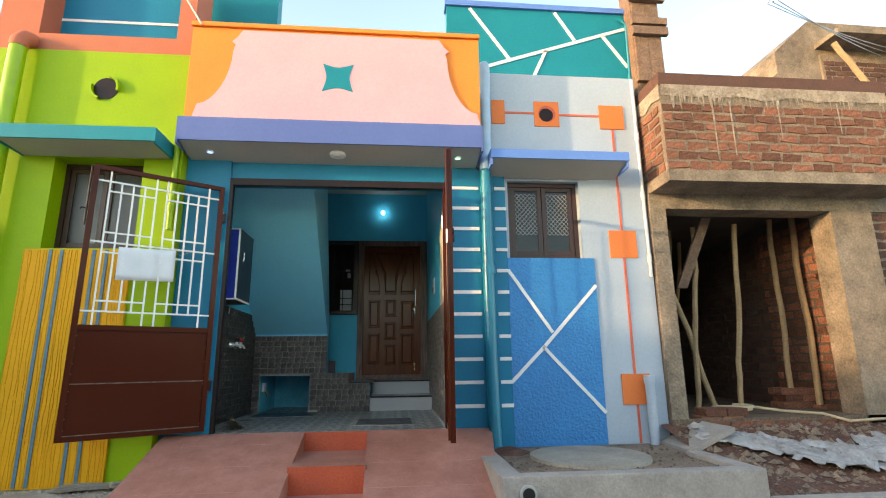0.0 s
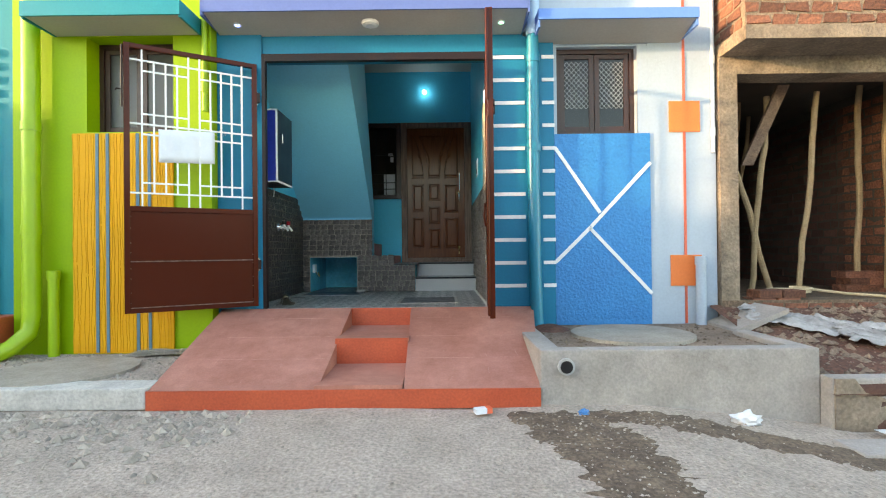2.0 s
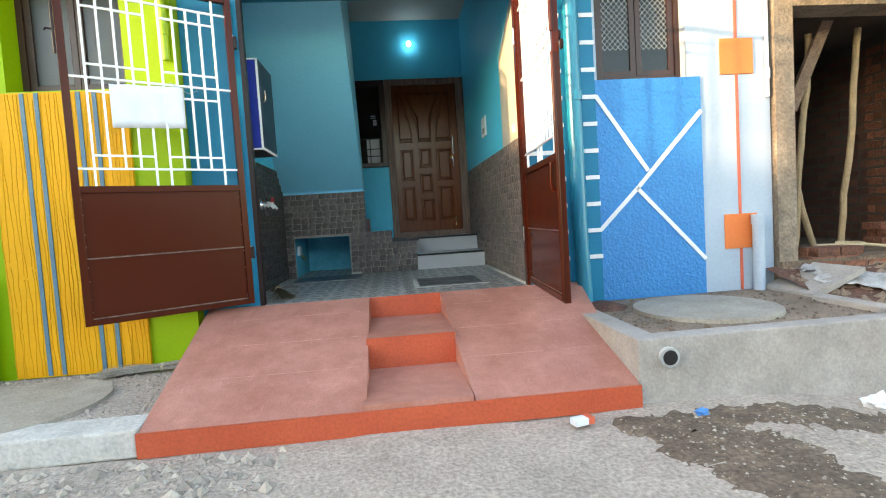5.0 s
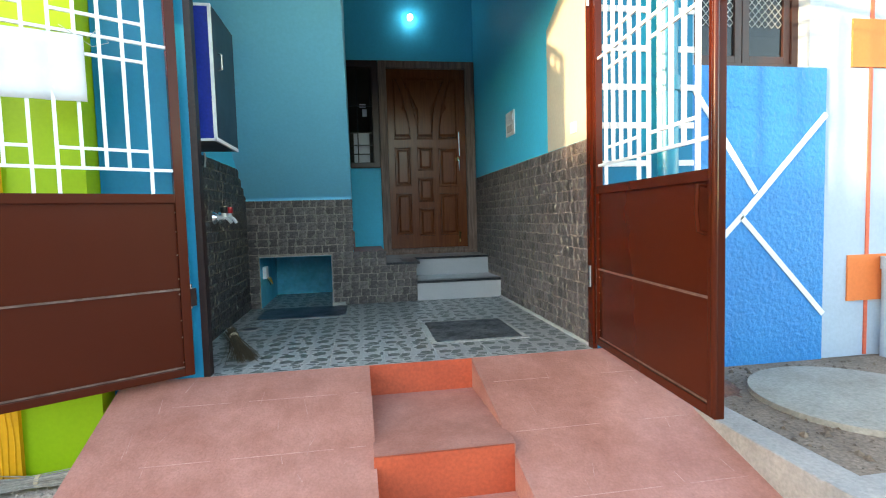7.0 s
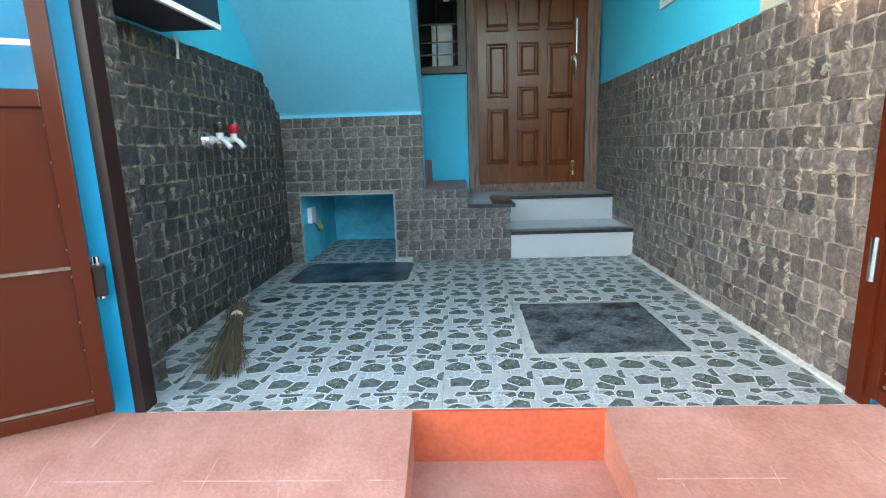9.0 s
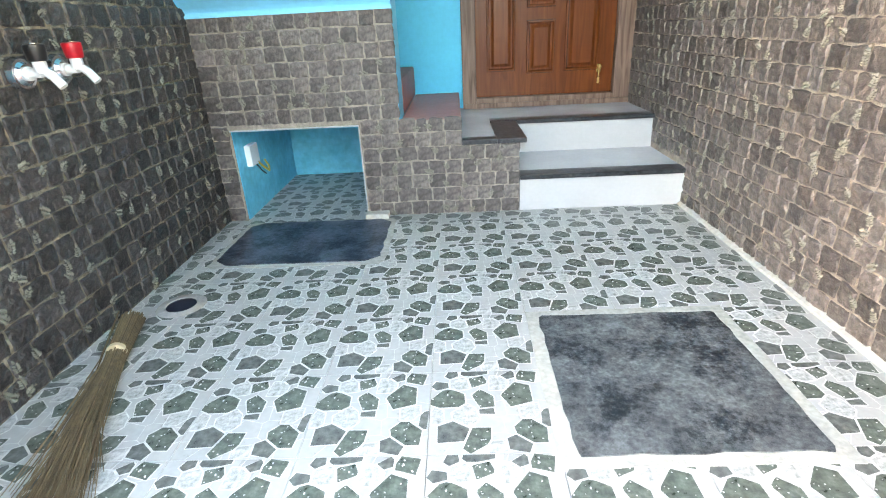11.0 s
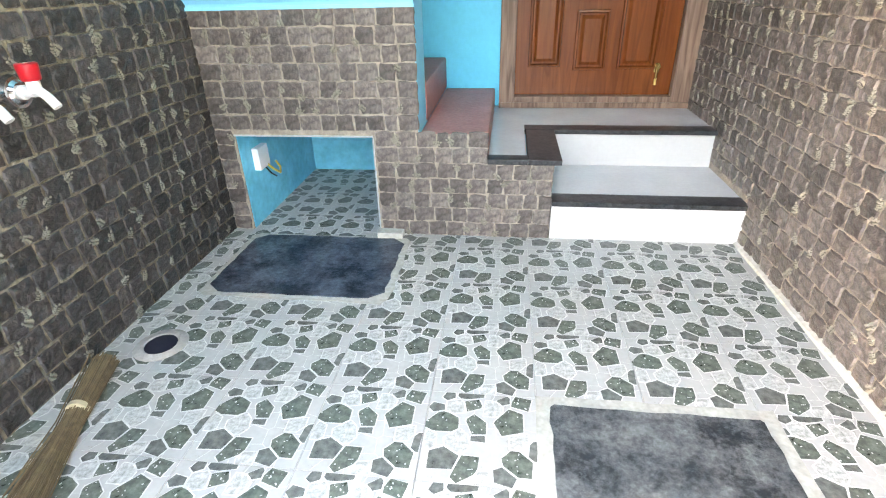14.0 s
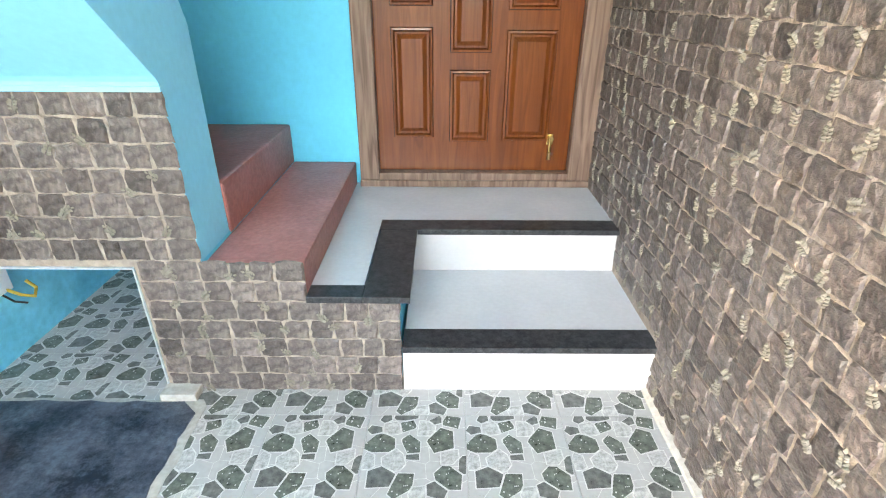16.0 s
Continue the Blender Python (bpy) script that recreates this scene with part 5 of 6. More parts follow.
M_LINE = mat("orange_line_paint", (0.72, 0.13, 0.06), 0.55)
for b in ((1.40, 1.735, 3.845, 3.868), (2.02, 2.49, 3.835, 3.858), (2.622, 2.645, 3.26, 3.69), (2.622, 2.645, 2.505, 3.20), (2.622, 2.645, 1.005, 2.205), (2.622, 2.645, 0.34, 0.705)):
    part("band", boxes((b[0], b[1], 0.062, 0.073, b[2], b[3])), M_LINE, h2, "thin orange band")
for p, q in (((1.083, 5.40), (1.552, 4.721)), ((2.154, 5.40), (2.385, 5.02)), ((1.25, 4.60), (3.06, 5.216)), ((2.016, 4.86), (1.80, 4.40)), ((2.754, 5.095), (3.044, 4.675))):
    strip(p, q, 0.04, 0.01, 0.36, M_WHITE, h2, "line", "raised white line")
part("base", boxes((1.36, 1.55, 0.03, 0.09, 0.29, 0.335), (2.30, 2.72, 0.05, 0.09, 0.29, 0.335)), M_CONC_OLD, h2, "bare cement base")


def casement(name, x0, x1, z0, z1, y, panes, m, g, label):
    w = thing(name, ((x0 + x1) / 2, y, z0), label, "window", kind="structure")
    f = 0.045
    part("window_frame", boxes((x0, x0 + f, y, y + 0.07, z0, z1)), m, w)
    part("window_frame", boxes((x1 - f, x1, y, y + 0.07, z0, z1)), m, w)
    part("window_frame", boxes((x0 + f, x1 - f, y, y + 0.07, z1 - f, z1)), m, w)
    part("window_frame", boxes((x0 + f, x1 - f, y, y + 0.07, z0, z0 + f)), m, w)
    a, step_w = x0 + f, (x1 - x0 - 2 * f) / panes
    for k in range(panes):
        s0, s1 = a + k * step_w + 0.003, a + (k + 1) * step_w - 0.003
        e = 0.048
        sash = part("sash", boxes((s0, s0 + e, y + 0.012, y + 0.05, z0 + f + 0.003, z1 - f - 0.003), (s1 - e, s1, y + 0.012, y + 0.05, z0 + f + 0.003, z1 - f - 0.003),
                                  (s0 + e, s1 - e, y + 0.012, y + 0.05, z1 - f - e, z1 - f - 0.003), (s0 + e, s1 - e, y + 0.012, y + 0.05, z0 + f + 0.003, z0 + f + e), bevel=0.003), m, w)
        part("pane", boxes((s0 + e - 0.004, s1 - e + 0.004, y + 0.028, y + 0.033, z0 + f + e - 0.004, z1 - f - e + 0.004)), g, sash, "dark glass pane")
    return w


w2 = casement("window_2", W2X0, W2X1, WZ0, WZ1, 0.16, 2, M_WOODFRAME, M_GLASS, "dark brown two-leaf window with a reflected pattern drawn on the glass")
for k in range(6):
    part("bar", boxes((W2X0 + 0.06, W2X1 - 0.06, 0.255, 0.263, WZ0 + 0.12 + k * 0.12, WZ0 + 0.128 + k * 0.12)), M_BLACK, w2)
# thin pale lines before the panes draw the pattern mirrored in the glass
for sx0, sx1 in ((W2X0 + 0.10, (W2X0 + W2X1) / 2 - 0.055), ((W2X0 + W2X1) / 2 + 0.055, W2X1 - 0.10)):
    reflected_lines = bmesh.new()
    n = 5
    cw = (sx1 - sx0) / n
    for row in range(9):
        for k in range(n):
            zx, zz = sx0 + k * cw, WZ0 + 0.30 + row * 0.052
            for dz in (0.026, -0.026):
                add_tube(reflected_lines, (zx, 0.184, zz), (zx + cw / 2, 0.184, zz + dz), 0.0022, seg=5, caps=False)
                add_tube(reflected_lines, (zx + cw / 2, 0.184, zz + dz), (zx + cw, 0.184, zz), 0.0022, seg=5, caps=False)
    part("reflected_lines", reflected_lines, M_PVC, w2, "pale diamond lines for a reflection on the glass")
# shallow boxes whose dark colour stands for the unlit rooms
structure("room_dark_right", boxes((1.37, 2.3, 0.351, 0.9, 2.1, 2.14), (1.37, 2.3, 0.351, 0.9, 3.15, 3.19), (1.37, 2.3, 0.9, 0.94, 2.1, 3.19), (1.37, 1.40, 0.351, 0.9, 2.14, 3.15), (2.27, 2.3, 0.351, 0.9, 2.14, 3.15)), M_DARKWALL, "shallow box with room shade in its dark colour", "room")
w3 = casement("window_3", GW0, GW1, GZ0, GZ1, 0.06, 2, M_WOODFRAME, M_FROST, "dark brown window with ribbed glass panes")
structure("room_dark_left", boxes((-3.2, -2.1, 0.301, 0.9, 2.1, 2.14), (-3.2, -2.1, 0.301, 0.9, 3.2, 3.24), (-3.2, -2.1, 0.9, 0.94, 2.1, 3.24), (-3.2, -3.16, 0.301, 0.9, 2.14, 3.2), (-2.14, -2.1, 0.301, 0.9, 2.14, 3.2)), M_DARKWALL, "shallow box with room shade in its dark colour", "room")
for k in range(8):
    part("louvre", boxes((GW0 + 0.06, GW1 - 0.06, 0.16, 0.20, GZ0 + 0.08 + k * 0.1, GZ0 + 0.14 + k * 0.1)), M_PVC, w3, "grey louvre behind the glass")

# grained panel on the green house: wavy raised ribs between blue stripes
rw = random.Random(5)
for x in (-2.965, -2.868, -2.585, -2.475):
    part("stripe", boxes((x - 0.014, x + 0.014, GY - 0.034, GY - 0.024, 0.15, 2.20)), M_STRIPE, h3, "slate blue stripe")
ribs = bmesh.new()
x = -3.19
while x < -2.27:
    if min(abs(x - s) for s in (-2.965, -2.868, -2.585, -2.475)) > 0.022:
        ph, amp, fr = rw.uniform(0, 6), rw.uniform(0.004, 0.010), rw.uniform(3, 7)
        z = 0.15
        while z < 2.15:
            L = rw.uniform(0.3, 0.9)
            n = 8
            pts = []
            for k in range(n + 1):
                zz = min(z + L * k / n, 2.195)
                xx = x + amp * math.sin(fr * zz + ph) + 0.003 * math.sin(23 * zz + ph)
                wd = rw.uniform(0.004, 0.007) * (0.3 if k in (0, n) else 1)
                pts.append((ribs.verts.new((xx - wd, GY - 0.0245, zz)), ribs.verts.new((xx, GY - 0.030, zz)), ribs.verts.new((xx + wd, GY - 0.0245, zz))))
            for a, b in zip(pts, pts[1:]):
                ribs.faces.new((a[0], a[1], b[1], b[0]))
                ribs.faces.new((a[1], a[2], b[2], b[1]))
            z += L + rw.uniform(0.0, 0.03)
    x += rw.uniform(0.024, 0.045)
part("ribs", ribs, M_YELLOW, h3, "wavy wood-grain ribs")
tagged(bpy.data.objects["ribs"], kind="stuff")
# no hole is cut: a dark disc stands for the vent's shaded inside
part("vent_hole", tube((-2.71, GY - 0.004, 3.865), (-2.71, GY + 0.02, 3.865), 0.118, seg=32), M_FRAME, h3, "dark disc for the shaded inside of the round vent")
lip = bmesh.new()
for s0, s1 in ((math.radians(-15), math.radians(75)), (math.radians(165), math.radians(250))):
    pr = None
    for k in range(9):
        a = s0 + (s1 - s0) * k / 8
        q = [lip.verts.new((-2.71 + r * math.cos(a), yy, 3.865 + r * math.sin(a))) for r, yy in ((0.118, GY), (0.118, GY - 0.05), (0.14, GY - 0.05), (0.14, GY))]
        if pr:
            for i in range(3):
                lip.faces.new((pr[i], q[i], q[i + 1], pr[i + 1]))
        pr = q
part("vent_lip", lip, M_GREEN, h3, "raised green lip", smooth=True)
part("upper_line", boxes((-3.45, -2.10, 0.182, 0.192, 4.83, 4.86)), M_WHITE, h3, "white line on the teal panel")


def pipe(name, pts, r, m, label, collars=()):
    t = thing(name, pts[0], label, "pipe")
    part("pipe", sweep(pts, r, 16), m, t, smooth=True)
    for z in collars:
        x, y = pts[0][0], pts[0][1]
        part("collar", tube((x, y, z - 0.04), (x, y, z + 0.04), r + 0.008, seg=18), m, t, smooth=True)
    return t


pipe("drain_pipe", [(-3.515, -0.235, 4.24), (-3.515, -0.235, 4.18), (-3.515, -0.235, 2.0), (-3.515, -0.235, 0.50), (-3.525, -0.255, 0.36), (-3.60, -0.36, 0.24), (-3.70, -0.48, 0.17)], 0.074, M_PIPE_G, "thick lime green painted drain pipe on the wall", (2.25, 1.3))
pipe("pipe_bend", [(-3.515, -0.235, 4.22), (-3.515, -0.235, 4.28), (-3.50, -0.20, 4.34), (-3.48, -0.12, 4.36)], 0.08, M_TERRA, "terracotta painted pipe bend above the green pipe")
pipe("vent_pipe", [(-3.34, -0.20, 0.12), (-3.34, -0.20, 0.86)], 0.046, M_PIPE_G, "short green painted pipe stub", (0.88,))
pipe("rain_pipe", [(-1.948, GY - 0.032, 3.3), (-1.948, GY - 0.032, 2.4)], 0.026, M_PIPE_G, "thin green painted pipe by the house corner", (2.62,))
tp = pipe("rain_pipe", [(1.145, -0.04, 3.14), (1.14, -0.04, 2.2), (1.145, -0.045, 1.0), (1.16, -0.06, 0.32)], 0.058, M_PIPE_T, "teal painted rain pipe on the striped pillar", (2.05, 2.9))
pipe("rain_pipe", [(1.15, -0.04, 3.142), (1.165, -0.04, 4.30), (1.165, -0.02, 4.36), (1.165, 0.06, 4.37)], 0.060, M_PIPE_L, "pale blue upper rain pipe", (3.16,))
pipe("waste_pipe", [(2.745, 0.0, 0.30), (2.745, 0.0, 0.955)], 0.046, M_WHITEBLUE, "short bluish-white painted pipe beside the wall", (0.95,))
pipe("conduit", [(2.905, 0.05, 2.0), (2.905, 0.05, 4.3)], 0.016, M_PIPE_W, "thin white conduit up the wall edge", (2.2, 2.9, 3.6))
pipe("conduit", [(3.04, 0.33, 4.35), (3.06, 0.33, 5.25), (2.98, 0.33, 5.33)], 0.018, M_PIPE_T, "teal painted conduit on the upper wall", ())
kp = pipe("outlet_pipe", [(1.105, -1.27, 0.268), (1.105, -1.435, 0.264)], 0.058, M_PVC, "grey outlet pipe through the kerb wall")
# black disc on the closed end paints the pipe's shaded inside
part("pipe_shade", tube((1.105, -1.4365, 0.264), (1.105, -1.438, 0.264), 0.043, seg=20), M_BLACK, kp, "flat black disc for the shade inside the pipe")


def spot(x, color, label):
    s = thing("canopy_light", (x, -0.15, 3.2), label, "lamp", group="canopy lights")
    part("rim", tube((x, -0.15, 3.198), (x, -0.15, 3.215), 0.036, seg=20), M_WPLASTIC, s, smooth=True)
    part("lens", tube((x, -0.15, 3.194), (x, -0.15, 3.199), 0.024, seg=20), glow(label.replace(" ", "_"), color, 0.6), s, "glowing lens")


spot(-1.637, (0.15, 0.3, 1.0), "small round canopy light glowing blue")
spot(0.835, (0.25, 1.0, 0.5), "small round canopy light glowing green")
cv = thing("ceiling_rose", (-0.39, -0.15, 3.19), "round white ceiling fitting under the canopy", "ceiling fitting")
part("disc", tube((-0.39, -0.15, 3.19), (-0.39, -0.15, 3.215), 0.075, 0.085, 28), M_WHITE, cv, smooth=True)
part("cap", tube((-0.39, -0.15, 3.178), (-0.39, -0.15, 3.19), 0.045, 0.06, 28), M_WHITE, cv, smooth=True)
solid("parapet_rod", sweep([(-1.767, -0.33, 4.50), (-1.90, -0.33, 4.72), (-2.10, -0.33, 5.05)], 0.010, 8), M_PVC, "bent grey rod leaning on the parapet", "rod", smooth=True)

# manhole covers
def disc_cover(x, y, z, r, label):
    bm = bmesh.new()
    add_tube(bm, (x, y, z - 0.06), (x, y, z), r, r - 0.006, 48)
    return solid("manhole_cover", bm, M_COVER, label, "manhole cover", group="manhole covers", smooth=True)


disc_cover(-2.74, -0.86, 0.155, 0.52, "round cement manhole cover on the gravel")
disc_cover(1.85, -0.60, 0.362, 0.50, "round cement manhole cover in the earth bed")

# ---- unfinished brick house: bricks, poles, planks ----
BL, BH, JT = 0.205, 0.082, 0.026


def brick_data(seed, L, H=BH, D=0.03):
    r = random.Random(seed)
    bm = bmesh.new()
    add_box(bm, -L / 2, L / 2, -0.006, 0.02, -H / 2, H / 2)
    for v in bm.verts:
        v.co += Vector((r.uniform(-0.016, 0.016), r.uniform(-0.008, 0.004), r.uniform(-0.012, 0.012)))
    return bm


brick_bank = {L: [mesh_of("wall_brick", brick_data(int(L * 1000) + k, L), M_BRICK) for k in range(6)] for L in (0.205, 0.095)}


dull_bank = {L: [mesh_of("wall_brick", brick_data(int(L * 2000) + k, L), M_BRICK_DARK) for k in range(6)] for L in (0.205, 0.095)}


def brickwork(parent, u0, u1, z0, z1, to_world, joined, seed, m=None, bank=None):
    r = random.Random(seed)
    rest = bmesh.new()
    base = Matrix.Translation(-ORIGIN[parent.name])
    z, row = z0, 0
    while z + BH < z1:
        u = u0
        first = True
        while u < u1 - 0.05:
            L = 0.095 if (first and row % 2) or u + 0.205 > u1 else 0.205
            first = False
            mm = base @ to_world @ pose(u + L / 2, r.uniform(-0.004, 0.004), z + BH / 2, 0, 0, 0)
            data = r.choice((bank or brick_bank)[L])
            if joined:
                s = len(rest.verts)
                rest.from_mesh(data)
                rest.verts.ensure_lookup_table()
                for v in rest.verts[s:]:
                    v.co = mm @ v.co
            else:
                ob = new("brick", data)
                ob.parent = parent
                ob.matrix_local = mm
            u += L + JT
        z += BH + JT
        row += 1
    if joined:
        ob = new("brickwork", mesh_of("brickwork", rest, m or M_BRICK))
        ob.parent = parent
        tagged(ob, kind="stuff")
    else:
        rest.free()


bw = next(o for o in h5.children if o.name.startswith("balcony_wall"))
ORIGIN[bw.name] = ORIGIN[h5.name]
face_street = Matrix.Translation((0, -0.37, 0))
brickwork(bw, 2.995, 5.61, 3.06, 3.88, face_street, False, 1)
face_left = Matrix(((0, 1, 0, 2.985), (-1, 0, 0, 0), (0, 0, 1, 0), (0, 0, 0, 1)))
brickwork(bw, -0.25, 0.36, 3.06, 3.88, face_left, False, 2)
part("cap", boxes((2.975, 5.64, -0.385, -0.26, 4.0, 4.15), (2.975, 3.09, -0.26, 0.3, 4.0, 4.15), bevel=0.01), M_BRICK_DARK, h5, "dark uneven parapet cap")
rd = random.Random(12)
drip = bmesh.new()
top_row, low_row = [], []
for k in range(263):
    x = 2.99 + 0.01 * k
    run = 0.05 * noise.noise((x * 3, 2.0, 0.0)) + 0.03 * noise.noise((x * 11, 5.0, 0.0)) + (rd.uniform(0.03, 0.16) if rd.random() < 0.22 else 0.0)
    top_row.append(drip.verts.new((x, -0.3865, 4.01)))
    low_row.append(drip.verts.new((x, -0.3815, 3.88 - run)))
for k in range(262):
    drip.faces.new((low_row[k], low_row[k + 1], top_row[k + 1], top_row[k]))
for x, z in ((3.55, 3.22), (3.75, 3.22), (4.30, 3.42), (5.0, 3.5)):
    v = [drip.verts.new((x + dx, -0.384, zz)) for dx, zz in ((-0.006, z), (0.006, z), (0.010, 3.86), (-0.010, 3.86))]
    drip.faces.new(v)
part("lime_band", drip, M_LIME, h5, "lime-streaked cement band dripping over the bricks")
part("lime_side", prism([(-0.37, 4.01), (-0.37, 3.84), (-0.2, 3.88), (-0.05, 3.82), (0.1, 3.87), (0.3, 3.84), (0.3, 4.01)], "x", 2.972, 2.986), M_LIME, h5)
sw = next(o for o in h5.children if o.name.startswith("side_wall"))
inner = Matrix(((0, 1, 0, 5.30), (-1, 0, 0, 0), (0, 0, 1, 0), (0, 0, 0, 1)))
brickwork(sw, -1.5, -0.32, 0.56, 2.9, inner, True, 3)
# deeper bricks take the darker colour in place of room shade
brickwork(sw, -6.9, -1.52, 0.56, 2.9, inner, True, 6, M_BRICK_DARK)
back = Matrix.Translation((0, 7.0, 0))
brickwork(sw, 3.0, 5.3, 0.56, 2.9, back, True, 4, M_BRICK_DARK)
fw = next(o for o in h5.children if o.name.startswith("far_wall"))
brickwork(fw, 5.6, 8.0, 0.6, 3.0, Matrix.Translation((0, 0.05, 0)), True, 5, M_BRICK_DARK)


def pole(p, q, r, seed, label="rough timber prop with knots", cat="prop"):
    rr = random.Random(seed)
    p, q = Vector(p), Vector(q)
    pts = []
    for k in range(13):
        s = k / 12
        b = 0.012 * math.sin(s * 9 + seed)
        pts.append(p.lerp(q, s) + Vector((b + rr.uniform(-0.006, 0.006), rr.uniform(-0.006, 0.006), 0)))
    return solid("timber_prop", sweep(pts, r, 9), M_TIMBER, label, cat, group="timber props", smooth=True)


pole((3.575, 0.6, 0.56), (3.79, 0.6, 2.70), 0.030, 1)
pole((3.80, 0.6, 0.56), (3.46, 0.62, 1.90), 0.030, 2, "slanting rough timber prop")
pole((4.11, 0.62, 0.56), (4.34, 0.62, 2.75), 0.030, 3)
pole((4.98, 0.9, 0.76), (5.02, 0.9, 2.90), 0.032, 4, "pale timber prop standing on bricks")
pole((5.20, 0.75, 0.60), (5.20, 0.75, 2.90), 0.036, 5, "sunlit yellow timber prop")
pole((3.75, 1.5, 0.56), (4.0, 1.5, 2.9), 0.026, 6, "dim timber prop deep in the room")
pole((4.2, 2.2, 0.56), (4.55, 2.2, 2.9), 0.026, 7, "dim timber prop deep in the room")
solid("brace_plank", prism([(3.46, 1.95), (3.58, 1.95), (3.98, 2.80), (3.86, 2.80)], "y", 0.52, 0.56), M_PLANK, "dark slanting brace plank", "plank")


def loose_bricks(x, y, z, nx, layers, seed, label):
    r = random.Random(seed)
    t = thing("brick_pile", (x, y, z), label, "brick pile", group="brick piles")
    for l in range(layers):
        for k in range(nx):
            for d in range(2):
                bx = x + k * 0.225 + r.uniform(-0.01, 0.01) + (0.05 if l % 2 else 0)
                by = y + d * 0.115
                part("brick", boxes((bx, bx + 0.215, by, by + 0.105, z + l * 0.078, z + l * 0.078 + 0.075), bevel=0.004), M_BRICK, t)


loose_bricks(3.27, 0.02, 0.50, 2, 2, 1, "small pile of red bricks at the opening")
loose_bricks(4.80, 0.85, 0.56, 2, 3, 2, "stack of red bricks under a prop")
loose_bricks(5.15, 0.60, 0.53, 2, 1, 3, "few red bricks on the earth")

forms = thing("formwork_column", (3.23, 0.25, 4.1), "weathered plank formwork round a column", "formwork")
for b in ((3.07, 3.23, 0.16, 0.19, 4.1, 6.4), (3.235, 3.40, 0.16, 0.19, 4.1, 6.4), (3.06, 3.09, 0.19, 0.45, 4.1, 6.4), (3.39, 3.42, 0.19, 0.45, 4.1, 6.4)):
    part("plank", boxes(b), M_PLANK, forms)
for z, w in ((4.35, 0.03), (4.98, 0.07), (5.12, 0.06), (5.45, 0.05), (5.8, 0.06)):
    part("batten", boxes((3.03, 3.47, 0.10, 0.158, z, z + w * 1.5)), M_PLANK, forms)

# far brick house behind
fb = thing("far_house", (9.0, 3.5, 0.0), "unplastered house behind with stepped parapet", "house", kind="structure")
part("wall", prism([(5.9, 3.2), (6.4, 5.50), (7.4, 6.45), (7.4, 6.87), (8.20, 7.60), (14.0, 7.5), (14.0, 0.0), (5.9, 0.0)], "y", 3.0, 7.0), M_CONC_OLD, fb, "grey-brown plastered wall")
part("brick_face", boxes((8.3, 14.0, 2.96, 3.0, 3.5, 6.85)), M_MORTAR, fb)
part("ledge", boxes((8.25, 14.0, 2.45, 3.0, 6.98, 7.07)), M_CONC_OLD, fb, "concrete sunshade ledge")
bfz = next(o for o in fb.children if o.name.startswith("brick_face"))
brickwork(bfz, 8.35, 13.0, 3.6, 6.8, Matrix.Translation((0, 2.955, 0)), True, 9, M_BRICK_DARK)
pole((6.4, 0.0, 3.4), (5.75, 0.2, 5.05), 0.035, 8, "slanting pale timber pole above the balcony")
for k in range(3):
    a, b, c = Vector((9.6 + 0.15 * k, 2.97, 6.9 + 0.08 * k)), Vector((4.71, -0.19 + 0.08 * k, 5.30 + 0.04 * k)), Vector((0.5 * k, -14.0, 4.4))
    solid("overhead_cable", sweep([a.lerp(b, s / 6) - Vector((0, 0, 0.25 * s / 6 * (1 - s / 6))) for s in range(7)] + [b.lerp(c, s / 6) for s in range(1, 7)], 0.006, 6),
          M_PVC, "thin grey overhead cable above the street", "cable", group="overhead cables")

# ---- earth, gravel and litter ----


def mound_z(x, y):
    s = max(0.0, min(1.0, (y + 1.45) / 1.5))
    return 0.10 + 0.40 * s ** 0.9 + 0.03 * noise.noise((x * 2.2, y * 2.2, 5)) + 0.012 * noise.noise((x * 9, y * 9, 6))


structure("earth_mound", grid_mesh(steps(2.84, 9.0, 0.07) + [9.0], steps(-1.55, 0.05, 0.06) + [0.05], mound_z), M_REDSOIL, "slope of red-brown earth before the brick house", "earth", smooth=True)
kerb_far = structure("kerb_far", boxes((2.84, 7.0, -1.52, -1.40, -0.5, 0.195), bevel=0.012), M_CONC, "low smeared brick retaining wall of the earth slope")
brickwork(kerb_far, 3.02, 5.6, -0.36, 0.17, Matrix.Translation((0, -1.521, 0)), False, 11, bank=dull_bank)
part("smear", prism([(2.85, -0.4), (3.2, -0.4), (3.12, -0.12), (3.3, 0.02), (3.05, 0.10), (2.98, 0.19), (2.85, 0.19)], "y", -1.532, -1.515), M_CONC_OLD, kerb_far, "grey plaster smear over the bricks")
brickwork(next(o for o in h5.children if o.name.startswith("room_floor")), 3.2, 5.0, 0.34, 0.56, Matrix.Translation((0, -0.004, 0)), False, 12)
structure("pier_apron", prism([(2.80, 0.30), (3.25, 0.50), (3.25, 0.54), (2.80, 0.36)], "y", -0.5, 0.03), M_CONC, "cement apron at the pier foot", "apron")


